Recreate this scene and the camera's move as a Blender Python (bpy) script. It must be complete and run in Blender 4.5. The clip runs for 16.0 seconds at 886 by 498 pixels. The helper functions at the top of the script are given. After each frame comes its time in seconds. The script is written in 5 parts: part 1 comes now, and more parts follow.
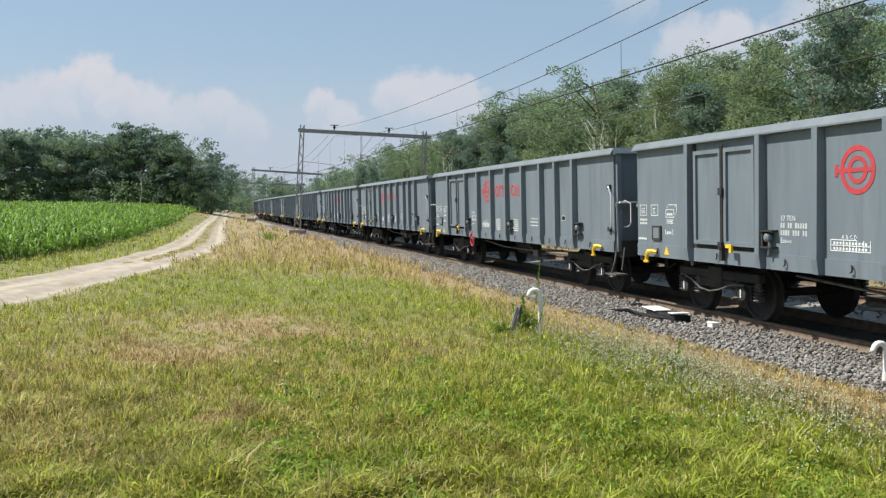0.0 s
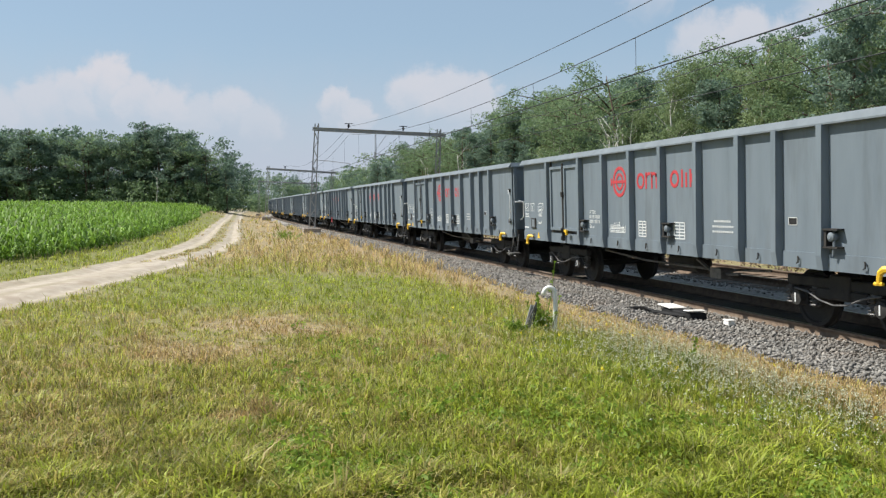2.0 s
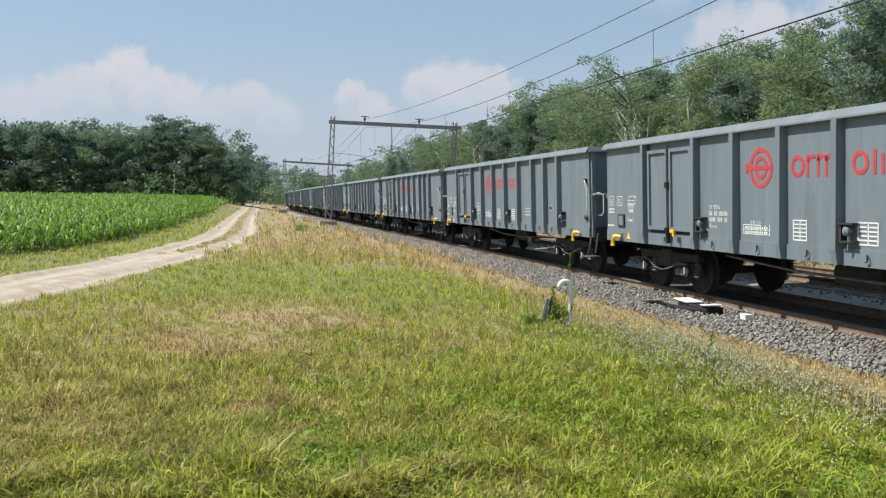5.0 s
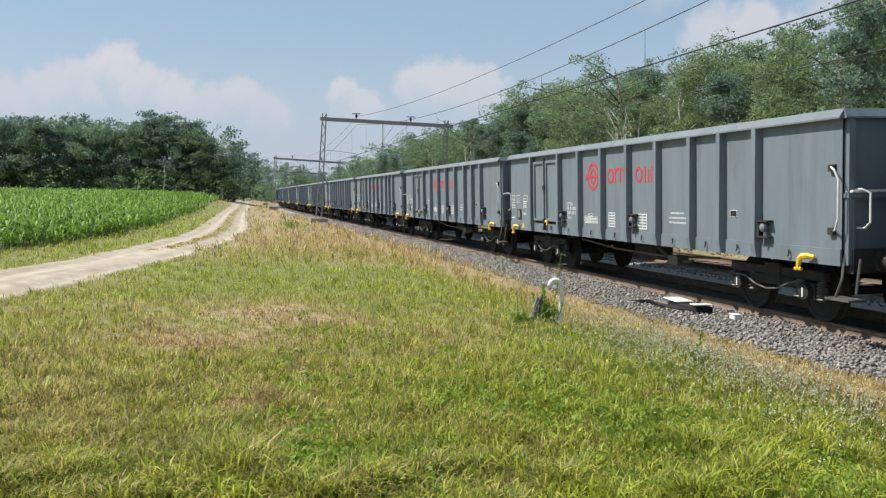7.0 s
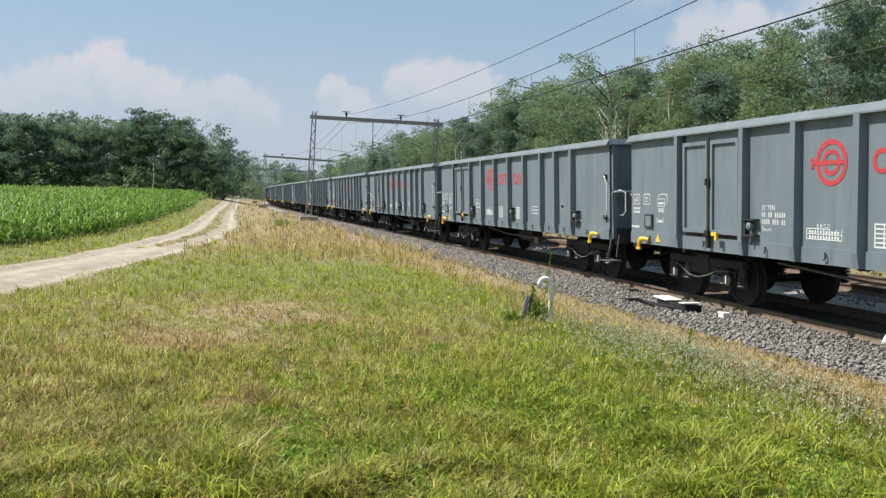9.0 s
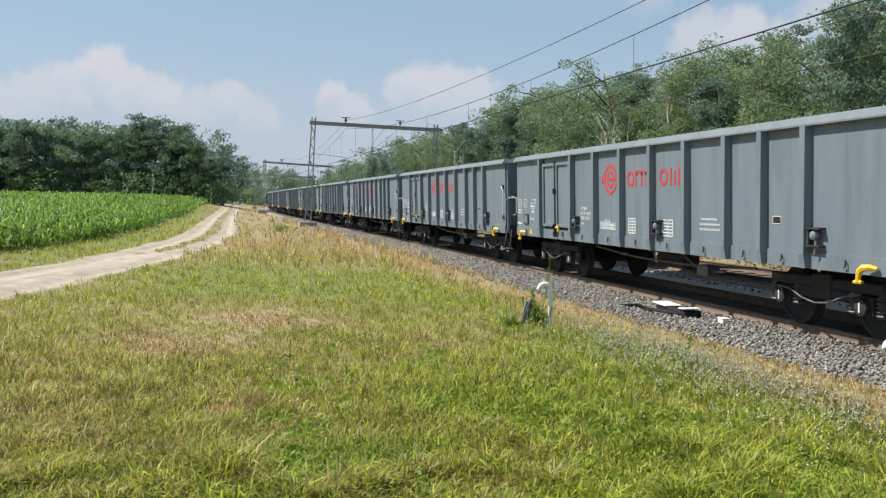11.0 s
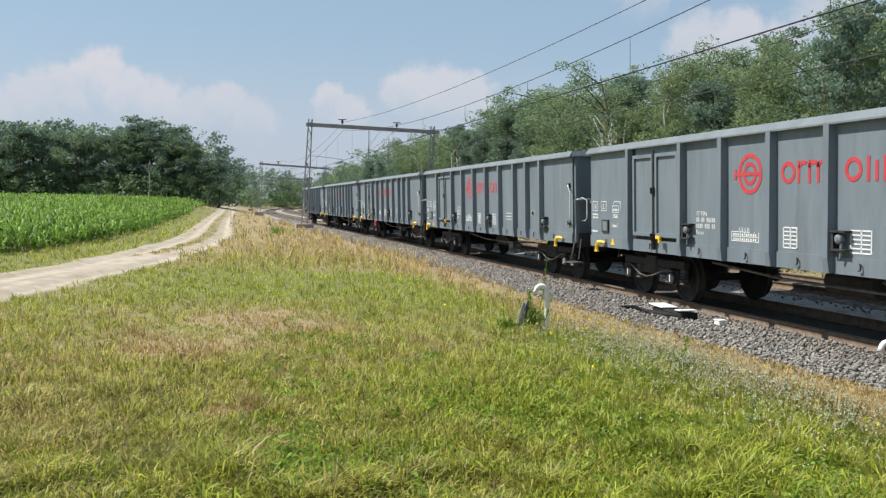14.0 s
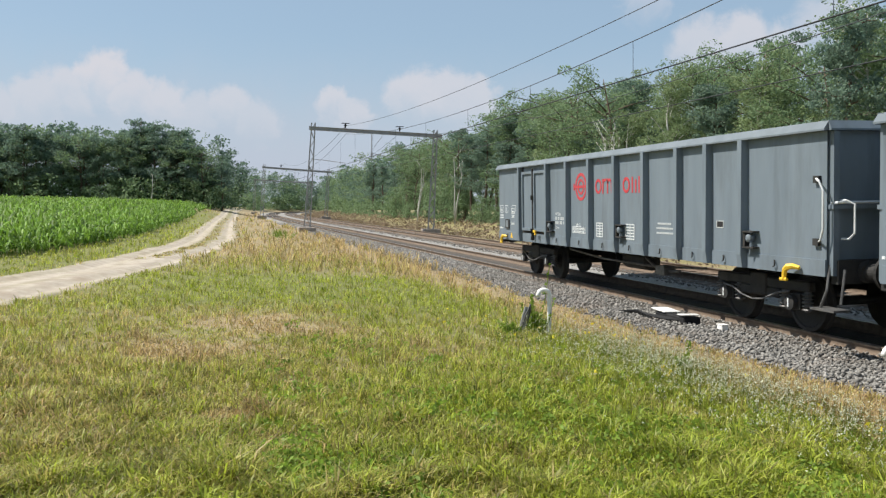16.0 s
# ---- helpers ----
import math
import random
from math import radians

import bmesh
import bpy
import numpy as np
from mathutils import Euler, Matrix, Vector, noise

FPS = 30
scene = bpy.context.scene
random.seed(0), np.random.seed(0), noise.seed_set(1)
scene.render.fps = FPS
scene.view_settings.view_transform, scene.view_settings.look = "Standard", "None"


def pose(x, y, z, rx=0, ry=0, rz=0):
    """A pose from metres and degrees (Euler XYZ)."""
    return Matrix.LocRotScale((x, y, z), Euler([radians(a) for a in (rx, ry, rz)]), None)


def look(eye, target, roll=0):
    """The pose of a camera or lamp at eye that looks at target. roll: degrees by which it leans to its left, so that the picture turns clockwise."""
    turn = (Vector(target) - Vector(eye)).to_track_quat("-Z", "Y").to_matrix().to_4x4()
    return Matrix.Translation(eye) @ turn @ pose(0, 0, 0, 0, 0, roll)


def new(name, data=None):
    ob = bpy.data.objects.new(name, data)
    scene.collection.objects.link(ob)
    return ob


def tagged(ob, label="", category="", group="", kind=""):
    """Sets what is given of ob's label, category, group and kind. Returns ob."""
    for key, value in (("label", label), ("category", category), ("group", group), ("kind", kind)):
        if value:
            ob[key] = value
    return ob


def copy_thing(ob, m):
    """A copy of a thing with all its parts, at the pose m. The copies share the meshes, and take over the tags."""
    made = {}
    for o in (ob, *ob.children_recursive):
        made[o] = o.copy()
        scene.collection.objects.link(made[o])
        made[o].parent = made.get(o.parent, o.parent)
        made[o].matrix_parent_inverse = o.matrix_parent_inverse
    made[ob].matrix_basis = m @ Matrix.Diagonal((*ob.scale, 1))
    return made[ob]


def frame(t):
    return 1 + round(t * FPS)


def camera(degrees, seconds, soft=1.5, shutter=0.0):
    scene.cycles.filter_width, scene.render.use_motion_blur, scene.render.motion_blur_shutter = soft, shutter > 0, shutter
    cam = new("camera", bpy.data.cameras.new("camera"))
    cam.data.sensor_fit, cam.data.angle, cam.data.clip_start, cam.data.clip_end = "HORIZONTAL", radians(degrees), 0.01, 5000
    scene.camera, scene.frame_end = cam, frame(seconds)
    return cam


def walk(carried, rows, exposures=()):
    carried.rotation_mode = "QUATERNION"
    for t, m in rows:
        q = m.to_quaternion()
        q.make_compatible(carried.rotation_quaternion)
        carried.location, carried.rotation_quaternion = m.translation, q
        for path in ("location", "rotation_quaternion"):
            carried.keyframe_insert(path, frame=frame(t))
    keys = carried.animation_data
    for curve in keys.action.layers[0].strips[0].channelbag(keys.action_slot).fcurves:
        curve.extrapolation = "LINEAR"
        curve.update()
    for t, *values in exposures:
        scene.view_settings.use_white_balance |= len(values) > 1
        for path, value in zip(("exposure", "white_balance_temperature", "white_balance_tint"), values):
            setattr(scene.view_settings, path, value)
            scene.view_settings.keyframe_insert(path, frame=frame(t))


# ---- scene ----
cam = camera(53.4, 16.0, soft=1.3)
walk(cam, [
    (0.0, pose(0.0, 0.0, 1.83, 87.478, -0.538, -0.601)),
    (0.5, pose(0.0, 0.0, 1.83, 87.384, -0.452, -0.362)),
    (1.0, pose(0.0, 0.0, 1.83, 87.392, -0.407, -0.086)),
    (1.5, pose(0.0, 0.0, 1.83, 87.355, -0.340, 0.127)),
    (2.0, pose(0.0, 0.0, 1.83, 87.341, -0.326, 0.334)),
    (2.5, pose(0.0, 0.0, 1.83, 87.320, -0.296, 0.506)),
    (3.0, pose(0.0, 0.0, 1.83, 87.246, -0.321, 0.760)),
    (3.5, pose(0.0, 0.0, 1.83, 87.138, -0.398, 1.110)),
    (4.0, pose(0.0, 0.0, 1.83, 87.021, -0.386, 1.454)),
    (6.5, pose(0.0, 0.0, 1.83, 86.806, -0.844, 1.028)),
    (7.0, pose(0.0, 0.0, 1.83, 86.761, -0.888, 0.780)),
    (7.5, pose(0.0, 0.0, 1.83, 86.704, -0.950, 0.387)),
    (8.0, pose(0.0, 0.0, 1.83, 86.724, -1.027, 0.366)),
    (8.5, pose(0.0, 0.0, 1.83, 86.667, -0.907, 0.216)),
    (9.0, pose(0.0, 0.0, 1.83, 86.666, -0.991, 0.131)),
    (11.5, pose(0.0, 0.0, 1.83, 87.100, -0.952, 0.072)),
    (12.0, pose(0.0, 0.0, 1.83, 87.123, -0.889, 0.053)),
    (12.5, pose(0.0, 0.0, 1.83, 87.161, -0.823, -0.011)),
    (13.0, pose(0.0, 0.0, 1.83, 87.146, -0.847, 0.061)),
    (13.5, pose(0.0, 0.0, 1.83, 87.144, -0.863, -0.047)),
    (14.0, pose(0.0, 0.0, 1.83, 87.157, -0.959, -0.124)),
    (14.5, pose(0.0, 0.0, 1.83, 87.200, -1.028, 0.026)),
    (15.0, pose(0.0, 0.0, 1.83, 87.195, -1.069, -0.069)),
    (15.5, pose(0.0, 0.0, 1.83, 87.306, -1.077, 0.039)),
    (16.0, pose(0.0, 0.0, 1.83, 87.404, -1.092, 0.047)),
], exposures=[(0.0, 0.53), (16.0, 0.53)])

# ---------------------------------------------------------------- sky, sun
SUN_EL, SUN_AZ = 52.0, 276.0     # degrees; azimuth clockwise from +y
world = bpy.data.worlds.new("sky")
scene.world = world
world.use_nodes = True


def wn(tree, kind, **values):
    n = tree.nodes.new(kind)
    for key, value in values.items():
        n.inputs[key].default_value = value
    return n


def build_sky():
    tr = world.node_tree
    tr.nodes.clear()
    out = tr.nodes.new("ShaderNodeOutputWorld")
    bg = wn(tr, "ShaderNodeBackground", Strength=0.087)
    sky = tr.nodes.new("ShaderNodeTexSky")
    sky.sky_type, sky.sun_disc = "NISHITA", False
    sky.sun_elevation, sky.sun_rotation = radians(SUN_EL), radians(SUN_AZ)
    sky.air_density, sky.dust_density, sky.ozone_density = 1.0, 0.7, 1.8
    # cumulus heads standing over a pale bank of haze: (sideways, up) slopes and size of each head
    co = tr.nodes.new("ShaderNodeTexCoord")
    sep = tr.nodes.new("ShaderNodeSeparateXYZ")
    tr.links.new(co.outputs["Generated"], sep.inputs[0])

    def math_node(op, a, b):
        n = tr.nodes.new("ShaderNodeMath")
        n.operation = op
        for sock, v in zip(n.inputs, (a, b)):
            if isinstance(v, (int, float)):
                sock.default_value = v
            else:
                tr.links.new(v, sock)
        return n.outputs[0]

    ahead = math_node("MAXIMUM", sep.outputs["Y"], 0.05)
    comb = tr.nodes.new("ShaderNodeCombineXYZ")
    tr.links.new(math_node("DIVIDE", sep.outputs["X"], ahead), comb.inputs[0])
    tr.links.new(math_node("DIVIDE", sep.outputs["Z"], ahead), comb.inputs[1])
    nz = wn(tr, "ShaderNodeTexNoise", Scale=26.0, Detail=7.0, Roughness=0.62)
    tr.links.new(comb.outputs[0], nz.inputs["Vector"])
    off = tr.nodes.new("ShaderNodeVectorMath")
    off.operation = "MULTIPLY_ADD"
    tr.links.new(nz.outputs["Color"], off.inputs[0])
    off.inputs[1].default_value = (0.055, 0.055, 0)
    nz.inputs["Distortion"].default_value = 0.3
    tr.links.new(comb.outputs[0], off.inputs[2])
    offs = tr.nodes.new("ShaderNodeSeparateXYZ")
    tr.links.new(off.outputs[0], offs.inputs[0])

    def ranged(value, lo, hi, a, b):
        mr = wn(tr, "ShaderNodeMapRange")
        mr.interpolation_type = "SMOOTHSTEP"
        for key, v in (("From Min", lo), ("From Max", hi), ("To Min", a), ("To Max", b)):
            mr.inputs[key].default_value = v
        tr.links.new(value, mr.inputs["Value"])
        return mr.outputs[0]

    # each head: place, size, weight; crisp above, thinning into the haze below
    total = None
    for cx, cy, r, weight in ((-0.392, 0.138, 0.036, 1.0), (-0.425, 0.122, 0.034, 0.8), (-0.462, 0.114, 0.036, 0.7), (-0.355, 0.118, 0.034, 0.85), (-0.318, 0.110, 0.034, 0.8),
                              (-0.51, 0.10, 0.04, 0.6), (-0.283, 0.100, 0.030, 0.55), (-0.247, 0.108, 0.030, 0.7), (-0.215, 0.095, 0.03, 0.5), (-0.128, 0.112, 0.024, 0.8), (-0.105, 0.104, 0.024, 0.7), (-0.035, 0.128, 0.035, 0.85),
                              (0.0, 0.12, 0.036, 0.8), (0.035, 0.12, 0.034, 0.75), (0.29, 0.180, 0.045, 0.75), (0.335, 0.188, 0.045, 0.85), (0.375, 0.18, 0.04, 0.7), (0.22, 0.232, 0.028, 0.4),
                              (0.44, 0.2, 0.06, 0.6), (-0.7, 0.14, 0.08, 0.8), (0.75, 0.2, 0.1, 0.8)):
        d = tr.nodes.new("ShaderNodeVectorMath")
        d.operation = "DISTANCE"
        tr.links.new(off.outputs[0], d.inputs[0])
        d.inputs[1].default_value = (cx + 0.0275, cy + 0.0275, 0)
        head = math_node("MULTIPLY", ranged(d.outputs["Value"], r * 0.62, r * 1.12, weight, 0.0), ranged(offs.outputs["Y"], cy + 0.0275 - r, cy + 0.0275 + r * 0.5, 0.12, 1.0))
        total = head if total is None else math_node("MAXIMUM", total, head)

    def blend(a, colour, fac):
        mx = tr.nodes.new("ShaderNodeMix")
        mx.data_type = "RGBA"
        mx.inputs["B"].default_value = (*colour, 1)
        if isinstance(fac, float):
            mx.inputs["Factor"].default_value = fac
        else:
            tr.links.new(fac, mx.inputs["Factor"])
        tr.links.new(a, mx.inputs["A"])
        return mx

    thin = blend(sky.outputs[0], (3.1, 4.2, 5.25), 0.6)                 # thin summer haze over the whole sky
    bank = blend(thin.outputs["Result"], (4.05, 4.5, 5.35), ranged(math_node("ADD", sep.outputs["Z"], math_node("MULTIPLY", nz.outputs["Fac"], 0.05)), 0.05, 0.22, 0.95, 0.0))
    mix = blend(bank.outputs["Result"], (5.3, 5.35, 5.8), total)
    tr.links.new(mix.outputs["Result"], bg.inputs["Color"])
    tr.links.new(bg.outputs[0], out.inputs[0])


build_sky()
sun = new("sun", bpy.data.lights.new("sun", "SUN"))
sun.data.energy, sun.data.angle, sun.data.color = 5.0, radians(0.6), (1.0, 0.95, 0.86)
SUN_DIR = Vector((math.sin(radians(SUN_AZ)) * math.cos(radians(SUN_EL)), math.cos(radians(SUN_AZ)) * math.cos(radians(SUN_EL)), math.sin(radians(SUN_EL))))
sun.matrix_world = look(SUN_DIR * 60, (0, 0, 0))
rng = np.random.default_rng(7)


# ---------------------------------------------------------------- materials
def material(name, low, high, scale=3.0, rough=0.8, metal=0.0, bump=0.0, bump_scale=40.0, stain=None, stain_scale=0.6, stain_amount=0.5,
             island=0.0, coords="Object", attr=None, spec=0.5, stretch=(1, 1, 1), translucent=0.0, obrand=0.0):
    """Two-scale procedural surface: low..high by fine noise, stains by coarse noise; attr blends a second colour pair by a mesh attribute."""
    m = bpy.data.materials.new(name)
    m.use_nodes = True
    tr = m.node_tree
    ln = tr.links.new
    bsdf = tr.nodes["Principled BSDF"]
    bsdf.inputs["Roughness"].default_value, bsdf.inputs["Metallic"].default_value = rough, metal
    bsdf.inputs["Specular IOR Level"].default_value = spec
    co = tr.nodes.new("ShaderNodeTexCoord")
    mp = tr.nodes.new("ShaderNodeMapping")
    mp.inputs["Scale"].default_value = stretch
    if coords == "World":
        geo = tr.nodes.new("ShaderNodeNewGeometry")
        ln(geo.outputs["Position"], mp.inputs[0])
    else:
        ln(co.outputs[coords], mp.inputs[0])
    nz = wn(tr, "ShaderNodeTexNoise", Scale=scale, Detail=6.0, Roughness=0.6)
    ln(mp.outputs[0], nz.inputs["Vector"])

    def ramped(lo, hi, fac):
        r = tr.nodes.new("ShaderNodeValToRGB")
        r.color_ramp.elements[0].position, r.color_ramp.elements[1].position = 0.32, 0.68
        r.color_ramp.elements[0].color, r.color_ramp.elements[1].color = (*lo, 1), (*hi, 1)
        ln(fac, r.inputs[0])
        return r.outputs[0]

    def mixed(a, b, fac, how="MIX"):
        x = tr.nodes.new("ShaderNodeMix")
        x.data_type, x.blend_type = "RGBA", how
        if isinstance(fac, float):
            x.inputs["Factor"].default_value = fac
        else:
            ln(fac, x.inputs["Factor"])
        for sock, v in (("A", a), ("B", b)):
            if isinstance(v, tuple):
                x.inputs[sock].default_value = (*v, 1)
            else:
                ln(v, x.inputs[sock])
        return x.outputs["Result"]

    col = ramped(low, high, nz.outputs["Fac"])
    if attr:
        at = tr.nodes.new("ShaderNodeAttribute")
        at.attribute_name = attr[0]
        col = mixed(col, ramped(attr[1], attr[2], nz.outputs["Fac"]), at.outputs["Fac"])
    if stain:
        n2 = wn(tr, "ShaderNodeTexNoise", Scale=stain_scale, Detail=5.0, Roughness=0.65)
        ln(mp.outputs[0], n2.inputs["Vector"])
        r2 = wn(tr, "ShaderNodeMapRange")
        for key, value in (("From Min", 0.5), ("From Max", 0.72), ("To Min", 0.0), ("To Max", stain_amount)):
            r2.inputs[key].default_value = value
        ln(n2.outputs["Fac"], r2.inputs["Value"])
        col = mixed(col, stain, r2.outputs[0])
    if island or obrand:
        if island:
            src = tr.nodes.new("ShaderNodeNewGeometry").outputs["Random Per Island"]
        else:
            src = tr.nodes.new("ShaderNodeObjectInfo").outputs["Random"]
        amount = island or obrand
        r3 = wn(tr, "ShaderNodeMapRange")
        r3.inputs["To Min"].default_value, r3.inputs["To Max"].default_value = 1 - amount, 1 + amount
        ln(src, r3.inputs["Value"])
        hs = tr.nodes.new("ShaderNodeHueSaturation")
        ln(r3.outputs[0], hs.inputs["Value"])
        ln(col, hs.inputs["Color"])
        col = hs.outputs[0]
    ln(col, bsdf.inputs["Base Color"])
    if bump:
        n4 = wn(tr, "ShaderNodeTexNoise", Scale=bump_scale, Detail=4.0)
        ln(mp.outputs[0], n4.inputs["Vector"])
        bp = wn(tr, "ShaderNodeBump", Strength=bump, Distance=0.02)
        ln(n4.outputs["Fac"], bp.inputs["Height"])
        ln(bp.outputs[0], bsdf.inputs["Normal"])
    if translucent:
        tl = tr.nodes.new("ShaderNodeBsdfTranslucent")
        ln(col, tl.inputs["Color"])
        mx = tr.nodes.new("ShaderNodeMixShader")
        mx.inputs[0].default_value = translucent
        ln(bsdf.outputs[0], mx.inputs[1])
        ln(tl.outputs[0], mx.inputs[2])
        ln(mx.outputs[0], tr.nodes["Material Output"].inputs[0])
    return m


M = dict(
    soil=material("meadow_soil", (0.10, 0.112, 0.022), (0.18, 0.185, 0.048), 9, 0.95, bump=0.8, bump_scale=30, coords="World", attr=("dry", (0.20, 0.15, 0.08), (0.36, 0.28, 0.165))),
    grass=material("grass_blades", (0.20, 0.26, 0.02), (0.385, 0.43, 0.052), 2.5, 0.5, island=0.55, coords="World", attr=("dry", (0.32, 0.228, 0.098), (0.52, 0.385, 0.19)), translucent=0.45, spec=0.35),
    sand=material("sandy_track", (0.31, 0.262, 0.208), (0.45, 0.392, 0.32), 2.6, 0.95, bump=0.6, bump_scale=18, stain=(0.27, 0.21, 0.15), stain_scale=1.1, stain_amount=0.8, coords="World", attr=("dry", (0.16, 0.15, 0.06), (0.24, 0.21, 0.10))),
    corn=material("maize_leaf", (0.08, 0.165, 0.02), (0.20, 0.33, 0.046), 1.5, 0.55, island=0.45, coords="World", translucent=0.4, spec=0.35),
    gravel=material("ballast_bed", (0.16, 0.15, 0.14), (0.34, 0.33, 0.31), 14, 0.95, bump=1.0, bump_scale=22, coords="World", stain=(0.16, 0.10, 0.06), stain_scale=1.2),
    stone=material("ballast_stone", (0.125, 0.118, 0.108), (0.27, 0.258, 0.238), 9, 0.9, stain=(0.18, 0.125, 0.085), stain_scale=0.8, stain_amount=0.5, island=0.45, coords="World", bump=0.3),
    oily=material("oily_ballast", (0.035, 0.03, 0.026), (0.10, 0.085, 0.07), 16, 0.95, bump=1.0, bump_scale=22, coords="World", stain=(0.13, 0.08, 0.05), stain_scale=1.0),
    rail=material("rusty_rail", (0.10, 0.07, 0.05), (0.19, 0.14, 0.10), 8, 0.85, bump=0.3, coords="World"),
    railhead=material("polished_railhead", (0.35, 0.33, 0.31), (0.5, 0.48, 0.46), 8, 0.35, metal=0.9, coords="World"),
    sleeper=material("sleeper_wood", (0.085, 0.062, 0.046), (0.17, 0.125, 0.09), 6, 0.9, bump=0.5, coords="World", obrand=0.25),
    paint=material("grey_wagon_paint", (0.128, 0.160, 0.190), (0.160, 0.195, 0.226), 1.2, 0.55, bump=0.08, bump_scale=5, stain=(0.085, 0.10, 0.112), stain_scale=1.3, stain_amount=0.6, stretch=(1.8, 1.8, 0.3)),
    cap=material("light_grey_cap", (0.128, 0.154, 0.176), (0.163, 0.19, 0.212), 2, 0.7, stain=(0.105, 0.12, 0.13), stain_scale=0.9, stretch=(1.5, 1.5, 1.0), spec=0.3),
    inside=material("worn_inside", (0.10, 0.09, 0.08), (0.17, 0.14, 0.12), 2, 0.9, bump=0.4),
    dark=material("dirty_running_gear", (0.012, 0.012, 0.012), (0.032, 0.03, 0.028), 4, 0.8, bump=0.3, stain=(0.05, 0.04, 0.03), stain_scale=2.0, stain_amount=0.4),
    steel=material("greasy_steel", (0.05, 0.05, 0.05), (0.14, 0.137, 0.134), 6, 0.5, metal=0.1, stain=(0.03, 0.027, 0.024), stain_scale=5, stain_amount=0.7),
    yellow=material("yellow_lever", (0.75, 0.45, 0.02), (0.85, 0.55, 0.04), 5, 0.5, stain=(0.4, 0.25, 0.05), stain_scale=6, stain_amount=0.4),
    red=material("red_lettering", (0.40, 0.035, 0.045), (0.50, 0.05, 0.06), 9, 0.55, stain=(0.28, 0.06, 0.07), stain_scale=1.5, stain_amount=0.5),
    white=material("white_lettering", (0.6, 0.62, 0.62), (0.72, 0.74, 0.74), 5, 0.6),
    faded=material("faded_lettering", (0.38, 0.4, 0.41), (0.55, 0.57, 0.57), 9, 0.6),
    railing=material("pale_handrail", (0.55, 0.57, 0.57), (0.68, 0.7, 0.7), 5, 0.5),
    mast=material("mast_steel", (0.25, 0.248, 0.248), (0.37, 0.365, 0.36), 5, 0.7, stain=(0.18, 0.13, 0.10), stain_scale=2.5, coords="World"),
    concrete=material("concrete", (0.25, 0.21, 0.18), (0.36, 0.31, 0.27), 6, 0.95, bump=0.4, coords="World"),
    wire=material("wire", (0.02, 0.022, 0.025), (0.04, 0.042, 0.045), 5, 0.6),
    bark=material("bark", (0.07, 0.05, 0.035), (0.15, 0.11, 0.08), 7, 0.95, bump=0.7, bump_scale=18),
    birch=material("birch_bark", (0.40, 0.39, 0.36), (0.62, 0.6, 0.56), 5, 0.85, stain=(0.06, 0.055, 0.05), stain_scale=5, stain_amount=0.8),
    # oak and birch greens are lightened and blued with the haze over the woods
    oak=material("oak_leaves", (0.14, 0.215, 0.105), (0.22, 0.305, 0.16), 0.7, 0.55, island=0.3, translucent=0.45, spec=0.25),
    birchleaf=material("birch_leaves", (0.165, 0.23, 0.105), (0.255, 0.325, 0.16), 0.7, 0.55, island=0.3, translucent=0.45, spec=0.25),
    # needles paled and blued: distance haze is mixed into their colour
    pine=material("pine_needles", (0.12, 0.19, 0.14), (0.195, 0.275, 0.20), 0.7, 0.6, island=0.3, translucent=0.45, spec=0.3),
    weed=material("weed_leaves", (0.15, 0.25, 0.03), (0.28, 0.38, 0.06), 3, 0.55, island=0.35, translucent=0.5, spec=0.3, coords="World"),
    heath=material("heath_scrub", (0.16, 0.115, 0.08), (0.29, 0.215, 0.145), 1.2, 0.8, island=0.35, coords="World", translucent=0.2),
    petal=material("white_petals", (0.52, 0.54, 0.38), (0.68, 0.69, 0.52), 9, 0.7, translucent=0.3),
    buttercup=material("yellow_petals", (0.72, 0.58, 0.02), (0.82, 0.70, 0.05), 9, 0.6, translucent=0.3),
    white_plastic=material("white_plastic", (0.72, 0.71, 0.68), (0.82, 0.81, 0.78), 6, 0.5, stain=(0.45, 0.42, 0.36), stain_scale=8, stain_amount=0.5),
    rubber=material("black_cable", (0.012, 0.012, 0.013), (0.028, 0.028, 0.029), 8, 0.85, spec=0.2),
)


# ---------------------------------------------------------------- mesh helpers
def part(name, bm, mat, parent=None, label="", smooth=False):
    me = bpy.data.meshes.new(name)
    bm.to_mesh(me)
    bm.free()
    me.materials.append(M[mat] if isinstance(mat, str) else mat)
    if smooth:
        me.shade_smooth()
    ob = new(name, me)
    ob.parent = parent
    return tagged(ob, label)


def raw(name, verts, faces, mat, parent=None, label="", attr=None, smooth=False):
    """One mesh from numpy arrays: verts (n,3), faces (m,k) of one size, attr (name, values per vertex)."""
    me = bpy.data.meshes.new(name)
    verts, faces = np.asarray(verts, np.float32), np.asarray(faces, np.int32)
    n, k = faces.shape
    me.vertices.add(len(verts))
    me.vertices.foreach_set("co", verts.ravel())
    me.loops.add(n * k)
    me.loops.foreach_set("vertex_index", faces.ravel())
    me.polygons.add(n)
    me.polygons.foreach_set("loop_start", np.arange(0, n * k, k, dtype=np.int32))
    me.update(calc_edges=True)
    if attr:
        a = me.attributes.new(attr[0], "FLOAT", "POINT")
        a.data.foreach_set("value", np.asarray(attr[1], np.float32))
    me.materials.append(M[mat])
    if smooth:
        me.shade_smooth()
    ob = new(name, me)
    ob.parent = parent
    return tagged(ob, label)


